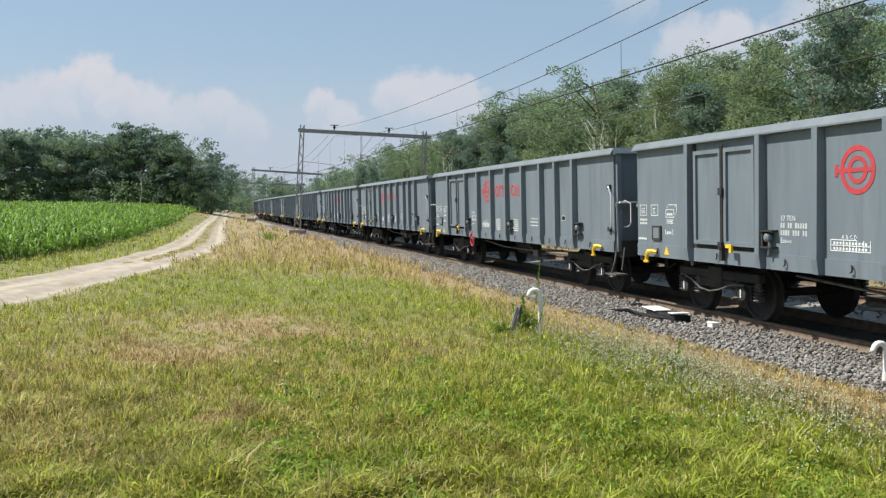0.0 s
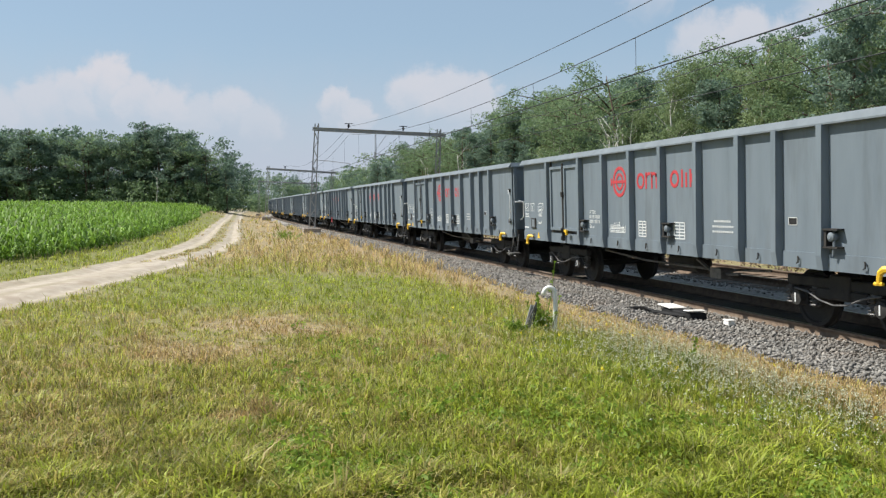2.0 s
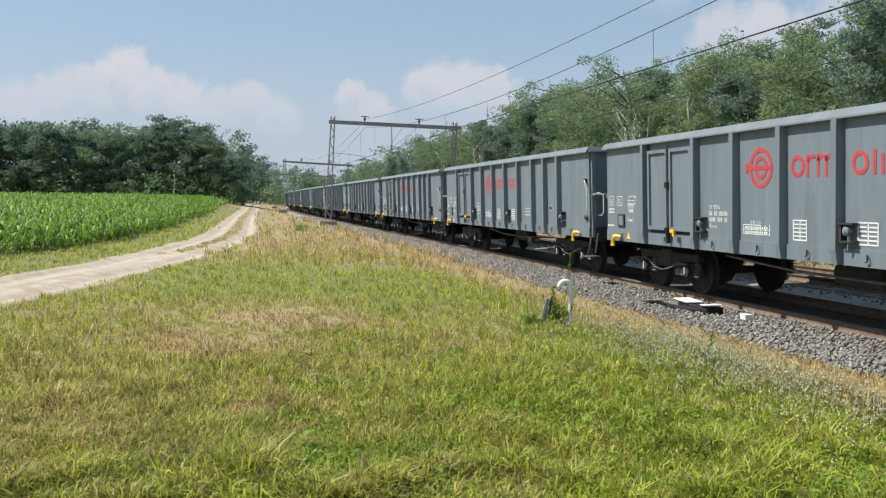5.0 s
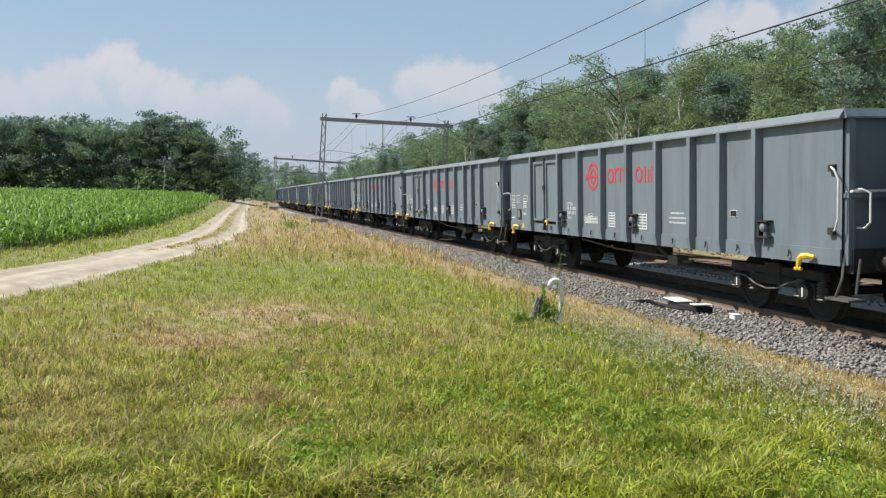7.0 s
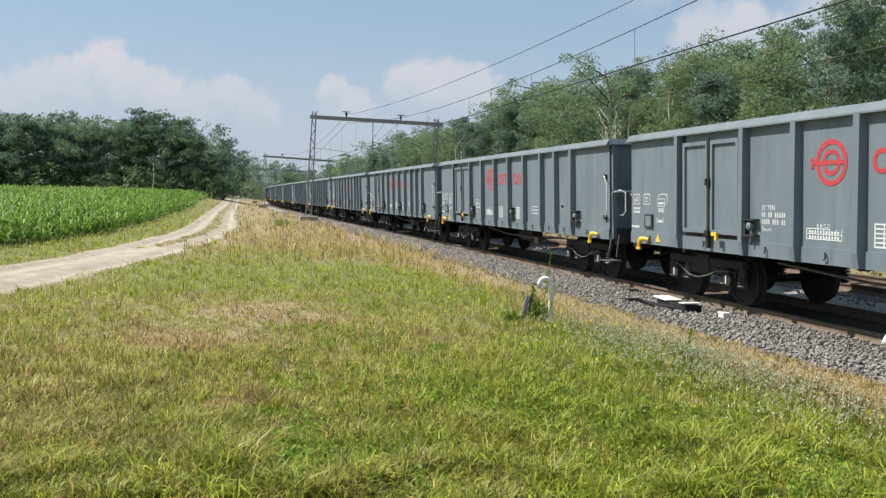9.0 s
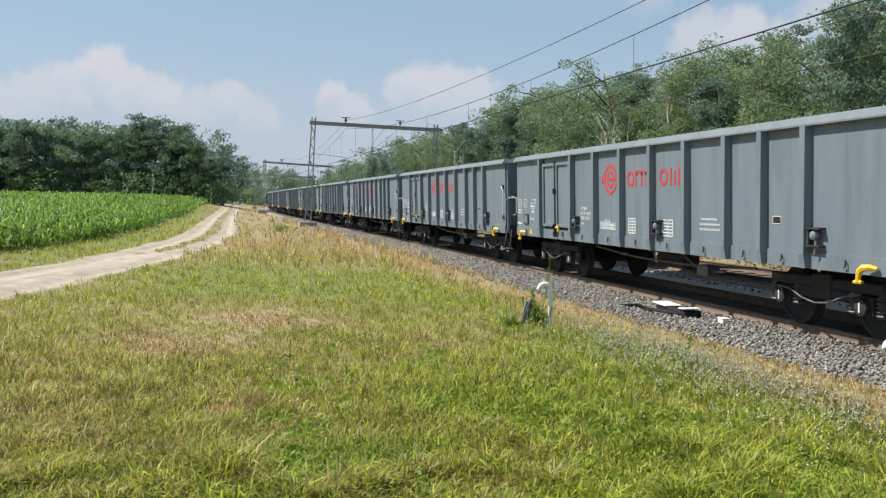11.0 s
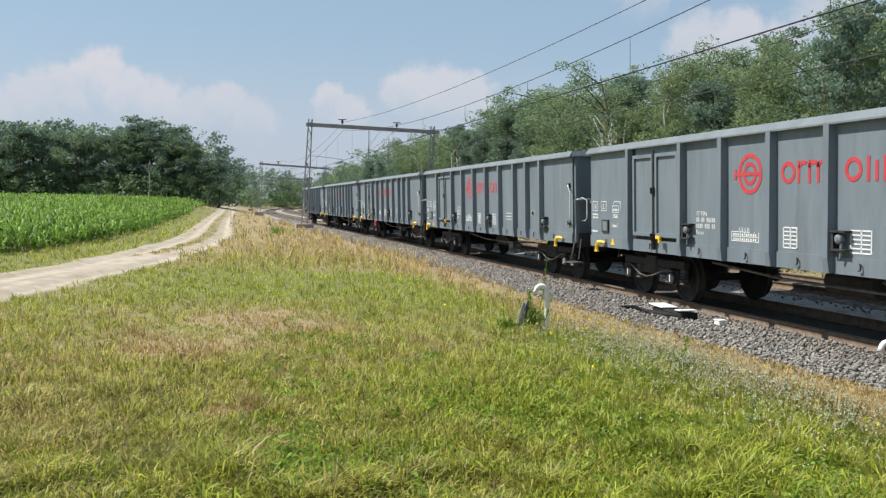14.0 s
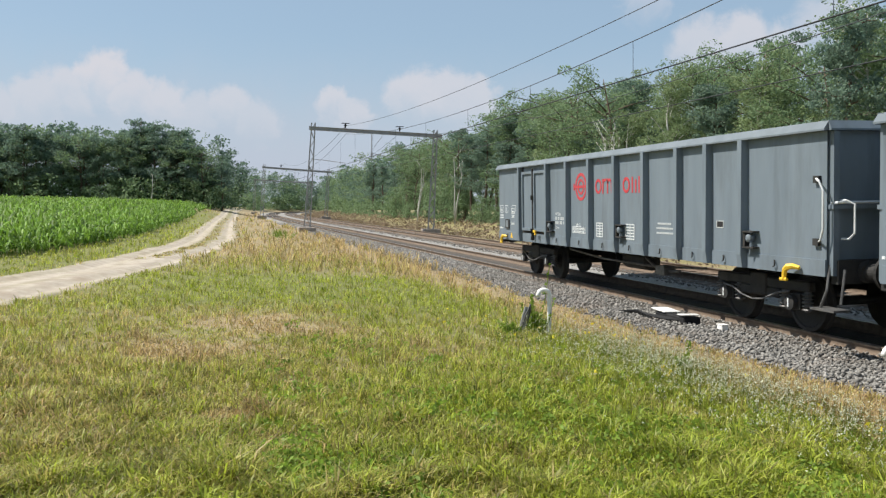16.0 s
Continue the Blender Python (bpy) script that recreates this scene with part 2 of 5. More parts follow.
def box(bm, x0, x1, y0, y1, z0, z1, m=None):
    vs = [bm.verts.new((x, y, z)) for x in (x0, x1) for y in (y0, y1) for z in (z0, z1)]
    for q in ((0, 1, 3, 2), (4, 6, 7, 5), (0, 4, 5, 1), (2, 3, 7, 6), (0, 2, 6, 4), (1, 5, 7, 3)):
        bm.faces.new([vs[i] for i in q])
    if m is not None:
        bmesh.ops.transform(bm, matrix=m, verts=vs)
    return vs


def bevel(bm, w):
    bmesh.ops.bevel(bm, geom=list(bm.edges), offset=w, segments=1, affect="EDGES")
    return bm


def tube(bm, pts, r, n=8, taper=None):
    """A round tube along pts."""
    pts = [Vector(p) for p in pts]
    rings = []
    side = None
    for i, p in enumerate(pts):
        d = (pts[min(i + 1, len(pts) - 1)] - pts[max(i - 1, 0)]).normalized()
        if side is None:
            side = d.orthogonal().normalized()
        side = (side - d * side.dot(d)).normalized()
        up = d.cross(side)
        rr = r if taper is None else r * taper[i]
        rings.append([bm.verts.new(p + rr * (math.cos(2 * math.pi * j / n) * side + math.sin(2 * math.pi * j / n) * up)) for j in range(n)])
    for a, b in zip(rings, rings[1:]):
        for j in range(n):
            bm.faces.new((a[j], a[(j + 1) % n], b[(j + 1) % n], b[j]))
    bm.faces.new(rings[0][::-1])
    bm.faces.new(rings[-1])


def disc(bm, profile, n=24, m=None):
    """Turned body about the local y axis: profile of (y, radius)."""
    rings = []
    for y, r in profile:
        rings.append([bm.verts.new((r * math.cos(2 * math.pi * j / n), y, r * math.sin(2 * math.pi * j / n))) for j in range(n)])
    for a, b in zip(rings, rings[1:]):
        for j in range(n):
            bm.faces.new((a[j], a[(j + 1) % n], b[(j + 1) % n], b[j]))
    bm.faces.new(rings[0][::-1])
    bm.faces.new(rings[-1])
    if m is not None:
        bmesh.ops.transform(bm, matrix=m, verts=[v for ring in rings for v in ring])


def ring(bm, cx, cz, r0, r1, y, n=32, a0=0.0, a1=360.0, depth=0.006):
    """Flat annulus sector in the xz plane, proud of y by depth towards -y."""
    k = max(4, int(n * (a1 - a0) / 360))
    full = a1 - a0 >= 360
    vs = []
    for i in range(k + (0 if full else 1)):
        a = radians(a0 + (a1 - a0) * i / k)
        vs.append([bm.verts.new((cx + r * math.cos(a), y - d, cz + r * math.sin(a))) for r in (r0, r1) for d in (0, depth)])
    for i in range(k):
        a, b = vs[i], vs[(i + 1) % len(vs)]
        bm.faces.new((a[1], a[3], b[3], b[1]))
        bm.faces.new((a[3], a[2], b[2], b[3]))
        bm.faces.new((a[0], a[1], b[1], b[0]))


# ---------------------------------------------------------------- plan of the line
def bend(s):
    """Heading of the line (clockwise from +y) s metres out."""
    e = np.minimum(s, 225.0)
    h = -0.2555 - 1.816e-4 * e + 2.614e-6 * e ** 2 + 3.874e-9 * e ** 3
    return h + np.maximum(s - 225.0, 0.0) * 0.0045


S = np.arange(-140.0, 700.0, 1.0)
_h = bend(S + 0.5)
_x, _y = np.concatenate([[0], np.cumsum(np.sin(_h))[:-1]]), np.concatenate([[0], np.cumsum(np.cos(_h))[:-1]])
_x, _y = _x - np.interp(0, S, _x) + 1.683, _y - np.interp(0, S, _y) + 26.712
OFF = 1.486                      # wagon side to the middle of its track
CANT = 0.0364


def line(s, lat=0.0, z=0.0):
    """A point s metres along the line, lat metres to the right of the near track's middle."""
    h = float(bend(np.float64(s)))
    o = OFF + lat
    return Vector((np.interp(s, S, _x) + o * math.cos(h), np.interp(s, S, _y) - o * math.sin(h), z))


LX, LY, LH = _x + OFF * np.cos(bend(S)), _y - OFF * np.sin(bend(S)), bend(S)


def rail_coords(x, y):
    """Along and across the line for arrays of places."""
    x, y = np.asarray(x, float).ravel(), np.asarray(y, float).ravel()
    s_out, lat_out = np.empty(len(x)), np.empty(len(x))
    px, py, ph, ps = LX[::4], LY[::4], LH[::4], S[::4]
    for a in range(0, len(x), 20000):
        dx, dy = x[a:a + 20000, None] - px, y[a:a + 20000, None] - py
        i = np.argmin(dx * dx + dy * dy, axis=1)
        j = np.arange(len(i))
        s_out[a:a + 20000] = ps[i] + dx[j, i] * np.sin(ph[i]) + dy[j, i] * np.cos(ph[i])
        lat_out[a:a + 20000] = dx[j, i] * np.cos(ph[i]) - dy[j, i] * np.sin(ph[i])
    return s_out, lat_out


ROAD = [(-14.0, -60), (-9.5, -20), (-8.2, 0), (-8.25, 14), (-8.4, 22), (-9.2, 31), (-11.1, 42), (-20.2, 80), (-29.2, 120), (-43.0, 178), (-60, 260)]
_ry, _rx = np.array([p[1] for p in ROAD], float), np.array([p[0] for p in ROAD], float)


def road_x(y):
    """Middle of the sandy track, softened."""
    return sum(np.interp(np.asarray(y, float) + d, _ry, _rx) for d in (-6, -3, 0, 3, 6)) / 5


def smooth(a, b, v):
    t = np.clip((np.asarray(v, float) - a) / (b - a), 0, 1)
    return t * t * (3 - 2 * t)


def wob(x, y, scale, seed=0):
    """Cheap smooth pseudo-noise in -1..1."""
    x, y = np.asarray(x) / scale + seed * 7.3, np.asarray(y) / scale - seed * 3.1
    return (np.sin(x * 1.7 + 1.3 * np.sin(y * 1.1 + seed)) + np.sin(y * 1.9 + 1.7 * np.sin(x * 0.9 - seed)) + 0.6 * np.sin(3.1 * x + 2.3 * y) + 0.6 * np.sin(2.9 * y - 3.7 * x + seed)) / 3.2


def ground_z(x, y, lat):
    left = 0.15 - 0.23 * smooth(-7.5, -3.0, lat)
    bed = -0.26 + 0 * lat
    right = -0.05 + 0.9 * smooth(8.0, 13.0, lat) + 0.5 * smooth(13, 40, lat)
    z = np.where(lat < -3.0, left, np.where(lat < 7.0, bed, right))
    z = np.where((lat >= -3.0) & (lat < -2.6), left + (bed - left) * (lat + 3.0) / 0.4, z)
    z = np.where((lat >= 6.6) & (lat < 7.0), bed + (right - bed) * (lat - 6.6) / 0.4, z)
    z = z + 0.035 * wob(x, y, 2.4) * smooth(-3.0, -4.5, lat)
    return z + 1.1 * smooth(50, 150, np.hypot(x, y)) * smooth(-3, -14, lat) * smooth(-14, -40, x)


def dryness(x, y, lat):
    """How straw-coloured the meadow is, 0..1."""
    near = smooth(30, 18, y)
    d = 0.30 + 0.20 * wob(x, y, 1.3, 1) + 0.18 * wob(x, y, 0.45, 2) + 0.14 * wob(x, y, 0.2, 13)
    d = d + 0.75 * smooth(-5.5, -4.0, lat + 0.3 * wob(x, y, 0.6, 5))              # strip along the ballast
    d = d + 0.55 * smooth(21, 29, y) * smooth(-22, -6, lat)
    ragged = 0.45 * wob(x, y, 0.7, 21) + 0.25 * wob(x, y, 0.25, 22)
    d = d + 0.85 * smooth(1.25, 0.35, np.hypot((x + 2.45) / 1.35, (y - 12.2) / 1.5) + ragged)     # scorched patches
    d = d + 0.6 * smooth(1.2, 0.4, np.hypot((x + 3.2) / 1.2, (y - 10.0) / 0.9) + ragged)
    d = d + 0.7 * smooth(1.2, 0.3, np.hypot((x + 1.7) / 0.35, (y - 7.0) / 0.3) + ragged)
    d = d + 0.6 * smooth(1.2, 0.3, np.hypot((x + 1.2) / 0.3, (y - 6.3) / 0.22) + ragged)
    d = d + 0.12 * smooth(0.5, -1.5, x) * smooth(15, 9, y)
    d = d - 0.62 * smooth(1.3, 0.3, np.hypot((x + 2.8) / 4.6, (y - 18.5) / 3.8))       # lush belt
    d = d - 0.30 * smooth(-1.0, 1.0, x - 0.06 * y) * smooth(15, 9, y) * smooth(-3.8, -5.0, lat)
    d = d + 0.2 * wob(x, y, 3.4, 11) * near
    # green verge by the maize
    verge = smooth(-1.0, -1.5, x - road_x(y)) * smooth(150, 100, y)
    d = d * (1 - verge) + verge * (0.04 + 0.15 * wob(x, y, 0.8, 25))
    d = np.where(lat > 6.0, 0.55 + 0.35 * wob(x, y, 1.6, 15), d)
    return np.clip(d, 0, 1)


# ---------------------------------------------------------------- ground, road, ballast, tracks
def build_ground():
    gx = np.unique(np.concatenate([np.arange(-60, 30.01, 1.0), np.arange(-16, 14, 0.5), np.arange(-160, 160, 8.0), np.linspace(-1800, 1800, 40)]))
    gy = np.unique(np.concatenate([np.arange(-20, 170.01, 1.0), np.arange(3, 40, 0.5), np.arange(-160, 320, 8.0), np.linspace(-1800, 2400, 44)]))
    X, Y = np.meshgrid(gx, gy)
    s, lat = rail_coords(X, Y)
    z = ground_z(X.ravel(), Y.ravel(), lat) - 0.13 * smooth(1.4, 0.9, np.abs(X.ravel() - road_x(Y.ravel())))
    v = np.stack([X.ravel(), Y.ravel(), z], 1)
    i = np.arange(len(gx) * len(gy)).reshape(len(gy), len(gx))
    f = np.stack([i[:-1, :-1], i[:-1, 1:], i[1:, 1:], i[1:, :-1]], -1).reshape(-1, 4)
    g = raw("ground", v, f, "soil", attr=("dry", dryness(X.ravel(), Y.ravel(), lat)), smooth=True)
    tagged(g, "rough meadow ground with green and straw-coloured patches", "ground", kind="structure")


def build_road():
    ys = np.concatenate([np.arange(-50, 60, 0.5), np.arange(60, 250, 2.0)])
    cols = np.linspace(-1.0, 1.0, 35)
    V, D = [], []
    for y in ys:
        wl = 1.45 + 0.16 * float(wob(y, 3.0, 2.2, 3)) + 0.08 * float(wob(y, 1.0, 0.5, 8))
        wr = 1.45 + 0.16 * float(wob(y, 9.0, 2.0, 5)) + 0.08 * float(wob(y, 4.0, 0.6, 9))
        c = float(road_x(y))
        for k in cols:
            x = c + k * (wl if k < 0 else wr)
            V.append((x, y))
            strip = math.exp(-((k - 0.02) / 0.22) ** 2) * float(smooth(26, 40, y)) * (1.2 + 0.9 * float(wob(x, y, 0.8, 4)))
            streak = 0.42 * max(0.0, float(wob(k * 2.2, y * 0.09, 0.35, 31))) + 0.25 * max(0.0, float(wob(k * 3.0, y * 0.5, 0.3, 33)))
            edge = float(smooth(0.74, 0.98, abs(k) + 0.12 * float(wob(x, y, 0.4, 17))))
            D.append(min(1, max(0, strip + streak + 0.8 * edge)))
    V = np.array(V)
    s, lat = rail_coords(V[:, 0], V[:, 1])
    z = ground_z(V[:, 0], V[:, 1], lat)
    k = np.tile(cols, len(ys))
    z = z + 0.03 - 0.075 * np.exp(-((np.abs(k) - 0.52) / 0.17) ** 2) - 0.06 * smooth(0.9, 1.0, np.abs(k)) + 0.005 * wob(V[:, 0], V[:, 1], 0.5, 6)
    n = len(cols)
    i = np.arange(len(V)).reshape(len(ys), n)
    f = np.stack([i[:-1, :-1], i[:-1, 1:], i[1:, 1:], i[1:, :-1]], -1).reshape(-1, 4)
    r = raw("road", np.column_stack([V, z - 0.005]), f, "sand", attr=("dry", D), smooth=True)
    tagged(r, "pale sandy farm track with two worn ruts", "road", kind="structure")


def strip(name, s0, s1, step, prof, mat, parent=None, label=""):
    """A sheet or bar swept along the line; prof of (lat, z)."""
    ss = np.arange(s0, s1 + 0.01, step)
    V = np.array([line(s, l, z) for s in ss for l, z in prof])
    n = len(prof)
    i = np.arange(len(V)).reshape(len(ss), n)
    f = np.stack([i[:-1, :-1], i[1:, :-1], i[1:, 1:], i[:-1, 1:]], -1).reshape(-1, 4)
    return raw(name, V, f, mat, parent, label)


def cant_z(lat, z=0.0):
    """Height of the banked near track's plane."""
    return z + 0.047 + CANT * lat


def build_tracks():
    bed = strip("ballast_bed", -110, 500, 2.0, [(-3.05, -0.16), (-2.7, -0.10), (-1.9, -0.12), (-1.35, -0.15), (1.4, -0.12), (2.0, -0.14), (2.65, -0.07), (5.5, -0.06), (6.2, -0.12), (7.0, -0.34)], "gravel")
    tagged(bed, "grey crushed-stone ballast bed under two tracks", "ballast", kind="structure")
    for a in (0.0, 4.1):
        z = -0.118 if a == 0 else -0.03
        mid = strip("track_bed", -110, 480, 2.0, [(a - 1.42, z - 0.05), (a - 1.15, z - 0.012), (a + 1.15, z + 0.03), (a + 1.42, z - 0.02)], "oily")
        tagged(mid, "dark oil-stained ballast between the rails", "ballast", kind="structure")
    # loose stones, dense where the line comes closest
    base = np.array([(1, 0, 0), (-1, 0, 0), (0, 1, 0), (0, -1, 0), (0, 0, 1), (0, 0, -1)], float)
    tri = np.array([(0, 2, 4), (2, 1, 4), (1, 3, 4), (3, 0, 4), (2, 0, 5), (1, 2, 5), (3, 1, 5), (0, 3, 5)])
    places = []
    for a, b, n, size in ((-24, 4, 25000, 0.029), (4, 30, 9000, 0.042), (30, 75, 6000, 0.06)):
        ss = rng.uniform(a, b, n)
        ll = rng.uniform(-3.25, -0.72, n) + rng.normal(0, 0.1, n)
        places.append(np.column_stack([ss, ll, np.full(n, size) * rng.uniform(0.6, 1.35, n)]))
        m = n // 5
        places.append(np.column_stack([rng.uniform(a, b, m), rng.uniform(2.3, 7.0, m), np.full(m, size * 1.3)]))
    P = np.concatenate(places)
    h = bend(P[:, 0])
    o = OFF + P[:, 1]
    cx, cy = np.interp(P[:, 0], S, _x) + o * np.cos(h), np.interp(P[:, 0], S, _y) - o * np.sin(h)
    cz = np.interp(P[:, 1], [-3.4, -3.05, -2.7, -1.9, -1.35, 1.4, 2.6, 5.5, 7], [-0.16, -0.13, -0.09, -0.11, -0.14, -0.11, -0.07, -0.05, -0.3]) + rng.uniform(-0.01, 0.03, len(P))
    n = len(P)
    ang = rng.uniform(0, 6.28, n)
    shape = base[None] * (P[:, 2][:, None, None] * rng.uniform(0.6, 1.4, (n, 6, 1)))
    shape += rng.normal(0, 0.22, (n, 6, 3)) * P[:, 2][:, None, None]
    c, s = np.cos(ang)[:, None], np.sin(ang)[:, None]
    x, y, z = shape[..., 0], shape[..., 1], shape[..., 2] * 0.75
    V = np.stack([x * c - y * s + cx[:, None], x * s + y * c + cy[:, None], z + cz[:, None]], -1).reshape(-1, 3)
    F = (tri[None] + 6 * np.arange(n)[:, None, None]).reshape(-1, 3)
    tagged(raw("ballast_stones", V, F, "stone"), "loose grey crushed granite ballast stones", "ballast", kind="stuff")
    for lat0, kind in ((0.0, "near"), (4.1, "far")):
        tr = tagged(new("railway_track"), "rusty steel rails on dark sleepers in ballast", "railway track", "parallel railway tracks", "structure")
        for off in (-0.75, 0.75):
            l = lat0 + off
            zt = cant_z(l) if lat0 == 0 else 0.05 + CANT * off + 0.12
            strip("rail", -110, 480, 1.0, [(l + a, zt + b) for a, b in ((-0.07, -0.17), (-0.07, -0.155), (-0.012, -0.13), (-0.012, -0.045), (-0.036, -0.035), (-0.036, -0.004), (-0.03, 0), (0.03, 0), (0.036, -0.004), (0.036, -0.035), (0.012, -0.045), (0.012, -0.13), (0.07, -0.155), (0.07, -0.17))], "rail", tr, "rusty steel rail")
            strip("railhead", -110, 480, 1.0, [(l - 0.026, zt + 0.004), (l + 0.026, zt + 0.004)], "railhead", tr, "wheel-polished running surface")
        bm = bmesh.new()
        box(bm, -1.3, 1.3, -0.12, 0.12, -0.2, 0.0)
        bevel(bm, 0.015)
        me = bpy.data.meshes.new("sleeper")
        bm.to_mesh(me)
        bm.free()
        me.materials.append(M["sleeper"])
        s = -24.0
        while s < 130:
            ob = new("sleeper", me)
            ob.parent = tr
            zz = (cant_z(0) if lat0 == 0 else 0.17) - 0.165
            p = line(s, lat0, zz)
            ob.matrix_basis = Matrix.Translation(p) @ Matrix.Rotation(-float(bend(np.float64(s))), 4, "Z") @ Matrix.Rotation(-CANT, 4, "Y")
            s += 0.62


build_ground()
build_road()
build_tracks()


# ---------------------------------------------------------------- catenary portals and wires
def lattice_post(bm, base, top, w0, w1):
    """Two channels joined by zig-zag lacing."""
    base, top = Vector(base), Vector(top)
    ax = Vector((math.cos(0.26), math.sin(0.26), 0))
    ay = Vector((-ax.y, ax.x, 0))
    n = 13
    for sx in (-1, 1):
        for sy in (-1, 1):
            q = [base + ax * sx * w0 + ay * sy * 0.09, top + ax * sx * w1 + ay * sy * 0.07]
            tube(bm, q, 0.045, 4)
    for i in range(n):
        a, b = i / n, (i + 1) / n
        pa, pb = base.lerp(top, a), base.lerp(top, b)
        wa, wb = w0 + (w1 - w0) * a, w0 + (w1 - w0) * b
        k = 1 if i % 2 else -1
        for sy in (-1, 1):
            tube(bm, [pa + ax * k * wa + ay * sy * 0.09, pb - ax * k * wb + ay * sy * 0.09], 0.028, 4)


def portal(bl, tl, br, tr, detail=True):
    bl, tl, br, tr = (Vector(p) for p in (bl, tl, br, tr))
    p = tagged(new("catenary_portal"), "brown steel lattice portal carrying overhead wires across tracks", "catenary portal", "catenary portals over the line")
    for b, t in ((bl, tl), (br, tr)):
        bm = bmesh.new()
        lattice_post(bm, b, t, 0.22, 0.13)
        part("lattice_post", bm, "mast", p)
        bm = bmesh.new()
        box(bm, -0.66, 0.66, -0.45, 0.45, -0.5, 0.42)
        bevel(bm, 0.04)
        f = part("footing", bm, "concrete", p, "weathered concrete footing")
        f.matrix_basis = Matrix.Translation(b) @ Matrix.Rotation(0.26, 4, "Z")
    d = (tr - tl).normalized()
    a, b = tl - d * 0.3 - Vector((0, 0, 0.42)), tr + d * 0.5 - Vector((0, 0, 0.42))
    ln = (b - a).length
    up = Vector((0, 0, 1)) - d * d.z
    m = Matrix.Translation(a) @ Matrix((d, up.cross(d).normalized(), up.normalized())).transposed().to_4x4()
    bm = bmesh.new()
    for sy in (-0.16, 0.16):
        for z0, z1 in ((-0.17, -0.13), (0.13, 0.17)):
            box(bm, 0, ln, sy - 0.06, sy + 0.06, z0 * 0.75, z1 * 0.75)
        box(bm, 0, ln, sy - 0.008, sy + 0.008, -0.098, 0.098)
    for k in range(10):
        x = ln * (k + 0.5) / 10
        box(bm, x - 0.04, x + 0.04, -0.15, 0.15, -0.096, -0.086)
    bm.transform(m)
    part("beam", bm, "mast", p)
    if detail:
        for k in (0.27, 0.68):
            c = a.lerp(b, k) + Vector((0, 0, 0.18))
            bm = bmesh.new()
            tube(bm, [c, c + Vector((0, 0, 0.12)), c + Vector((0, 0, 0.13)), c + Vector((0, 0, 0.22)), c + Vector((0, 0, 0.23)), c + Vector((0, 0, 0.32))], 0.09, 8, [0.6, 0.6, 1.2, 1.2, 0.6, 0.6])
            box(bm, c.x - 0.3, c.x + 0.3, c.y - 0.05, c.y + 0.05, c.z + 0.32, c.z + 0.37)
            part("insulator", bm, "rubber", p, "dark stacked insulator")
        # drop brackets and steady arms
        n = Vector((math.cos(0.26), math.sin(0.26), 0))
        c = tl.lerp(bl, 0.33)
        bm = bmesh.new()
        tube(bm, [c, c + n * 1.0 + Vector((0, 0, -0.05)), c + n * 2.6 + Vector((0, 0, -0.22))], 0.022, 6)
        part("steady_arm", bm, "mast", p)
        c = a.lerp(b, 0.47)
        bm = bmesh.new()
        tube(bm, [c, c + Vector((0, 0, -1.75))], 0.03, 6)
        tube(bm, [c + Vector((0, 0, -1.5)), c + Vector((0, 0, -2.1))], 0.07, 6)
        tube(bm, [c + Vector((0, 0, -1.6)), c + n * 1.0 + Vector((0, 0, -1.75)), c + n * 2.2 + Vector((0, 0, -1.95))], 0.022, 6)
        tube(bm, [c + n * 1.0, c + Vector((0, 0, -1.4))], 0.014, 5)
        part("drop_bracket", bm, "mast", p)
    return p


portal((-10.3, 66.5, -0.15), (-9.9, 66.5, 8.12), (-0.95, 66.4, -0.1), (-0.72, 66.4, 7.72))
portal((-26.2, 127.0, 0.0), (-25.9, 127.0, 7.75), (-17.0, 127.3, 0.0), (-16.7, 127.3, 7.25))
portal(line(166, -3.7), line(166, -3.6, 7.7), line(166, 7.6), line(166, 7.7, 7.3), False)


def cable(name, pts, r, label, group):
    bm = bmesh.new()
    tube(bm, pts, r, 5)
    return tagged(part(name, bm, "wire"), label, "overhead wire", group)


def sagged(s, spans, low, high):
    """Height of a wire hung between the portals."""
    for a, b in spans:
        if a <= s <= b:
            k = (s - a) / (b - a) * 2 - 1
            return low + (high - low) * k * k
    return high


SPANS = [(-102, -30), (-30, 42), (42, 105), (105, 168), (168, 230)]
HIGH_SPANS = [(-126, -42), (-42, 42), (42, 105), (105, 168), (168, 230)]
SS = [s for s in np.arange(-60, 167, 2.0)]
for lat, group in ((0.0, "near overhead line"), (4.1, "far overhead line")):
    dz = 0.0 if lat == 0 else 0.12
    cable("contact_wire", [line(s, lat, 5.12 + dz) for s in SS], 0.011, "thin dark contact wire over the track", group)
    cable("contact_wire", [line(s, lat + 0.06, 5.13 + dz) for s in SS], 0.011, "thin dark contact wire over the track", group)
    cable("carrier_wire", [line(s, lat, sagged(s, SPANS, 5.83, 7.45) + dz) for s in SS], 0.012, "sagging carrier wire above the contact wire", group)
    for s in np.arange(-56, 160, 7.2):
        z = sagged(s, SPANS, 5.83, 7.45)
        cable("dropper", [line(s, lat, z + dz), line(s, lat + 0.03, 5.13 + dz)], 0.006, "short vertical dropper wire", group)
cable("feeder_wire", [line(s, 0.0, sagged(s, HIGH_SPANS, 6.69, 8.05)) for s in SS], 0.011, "thin dark feeder wire high over the track", "near overhead line")


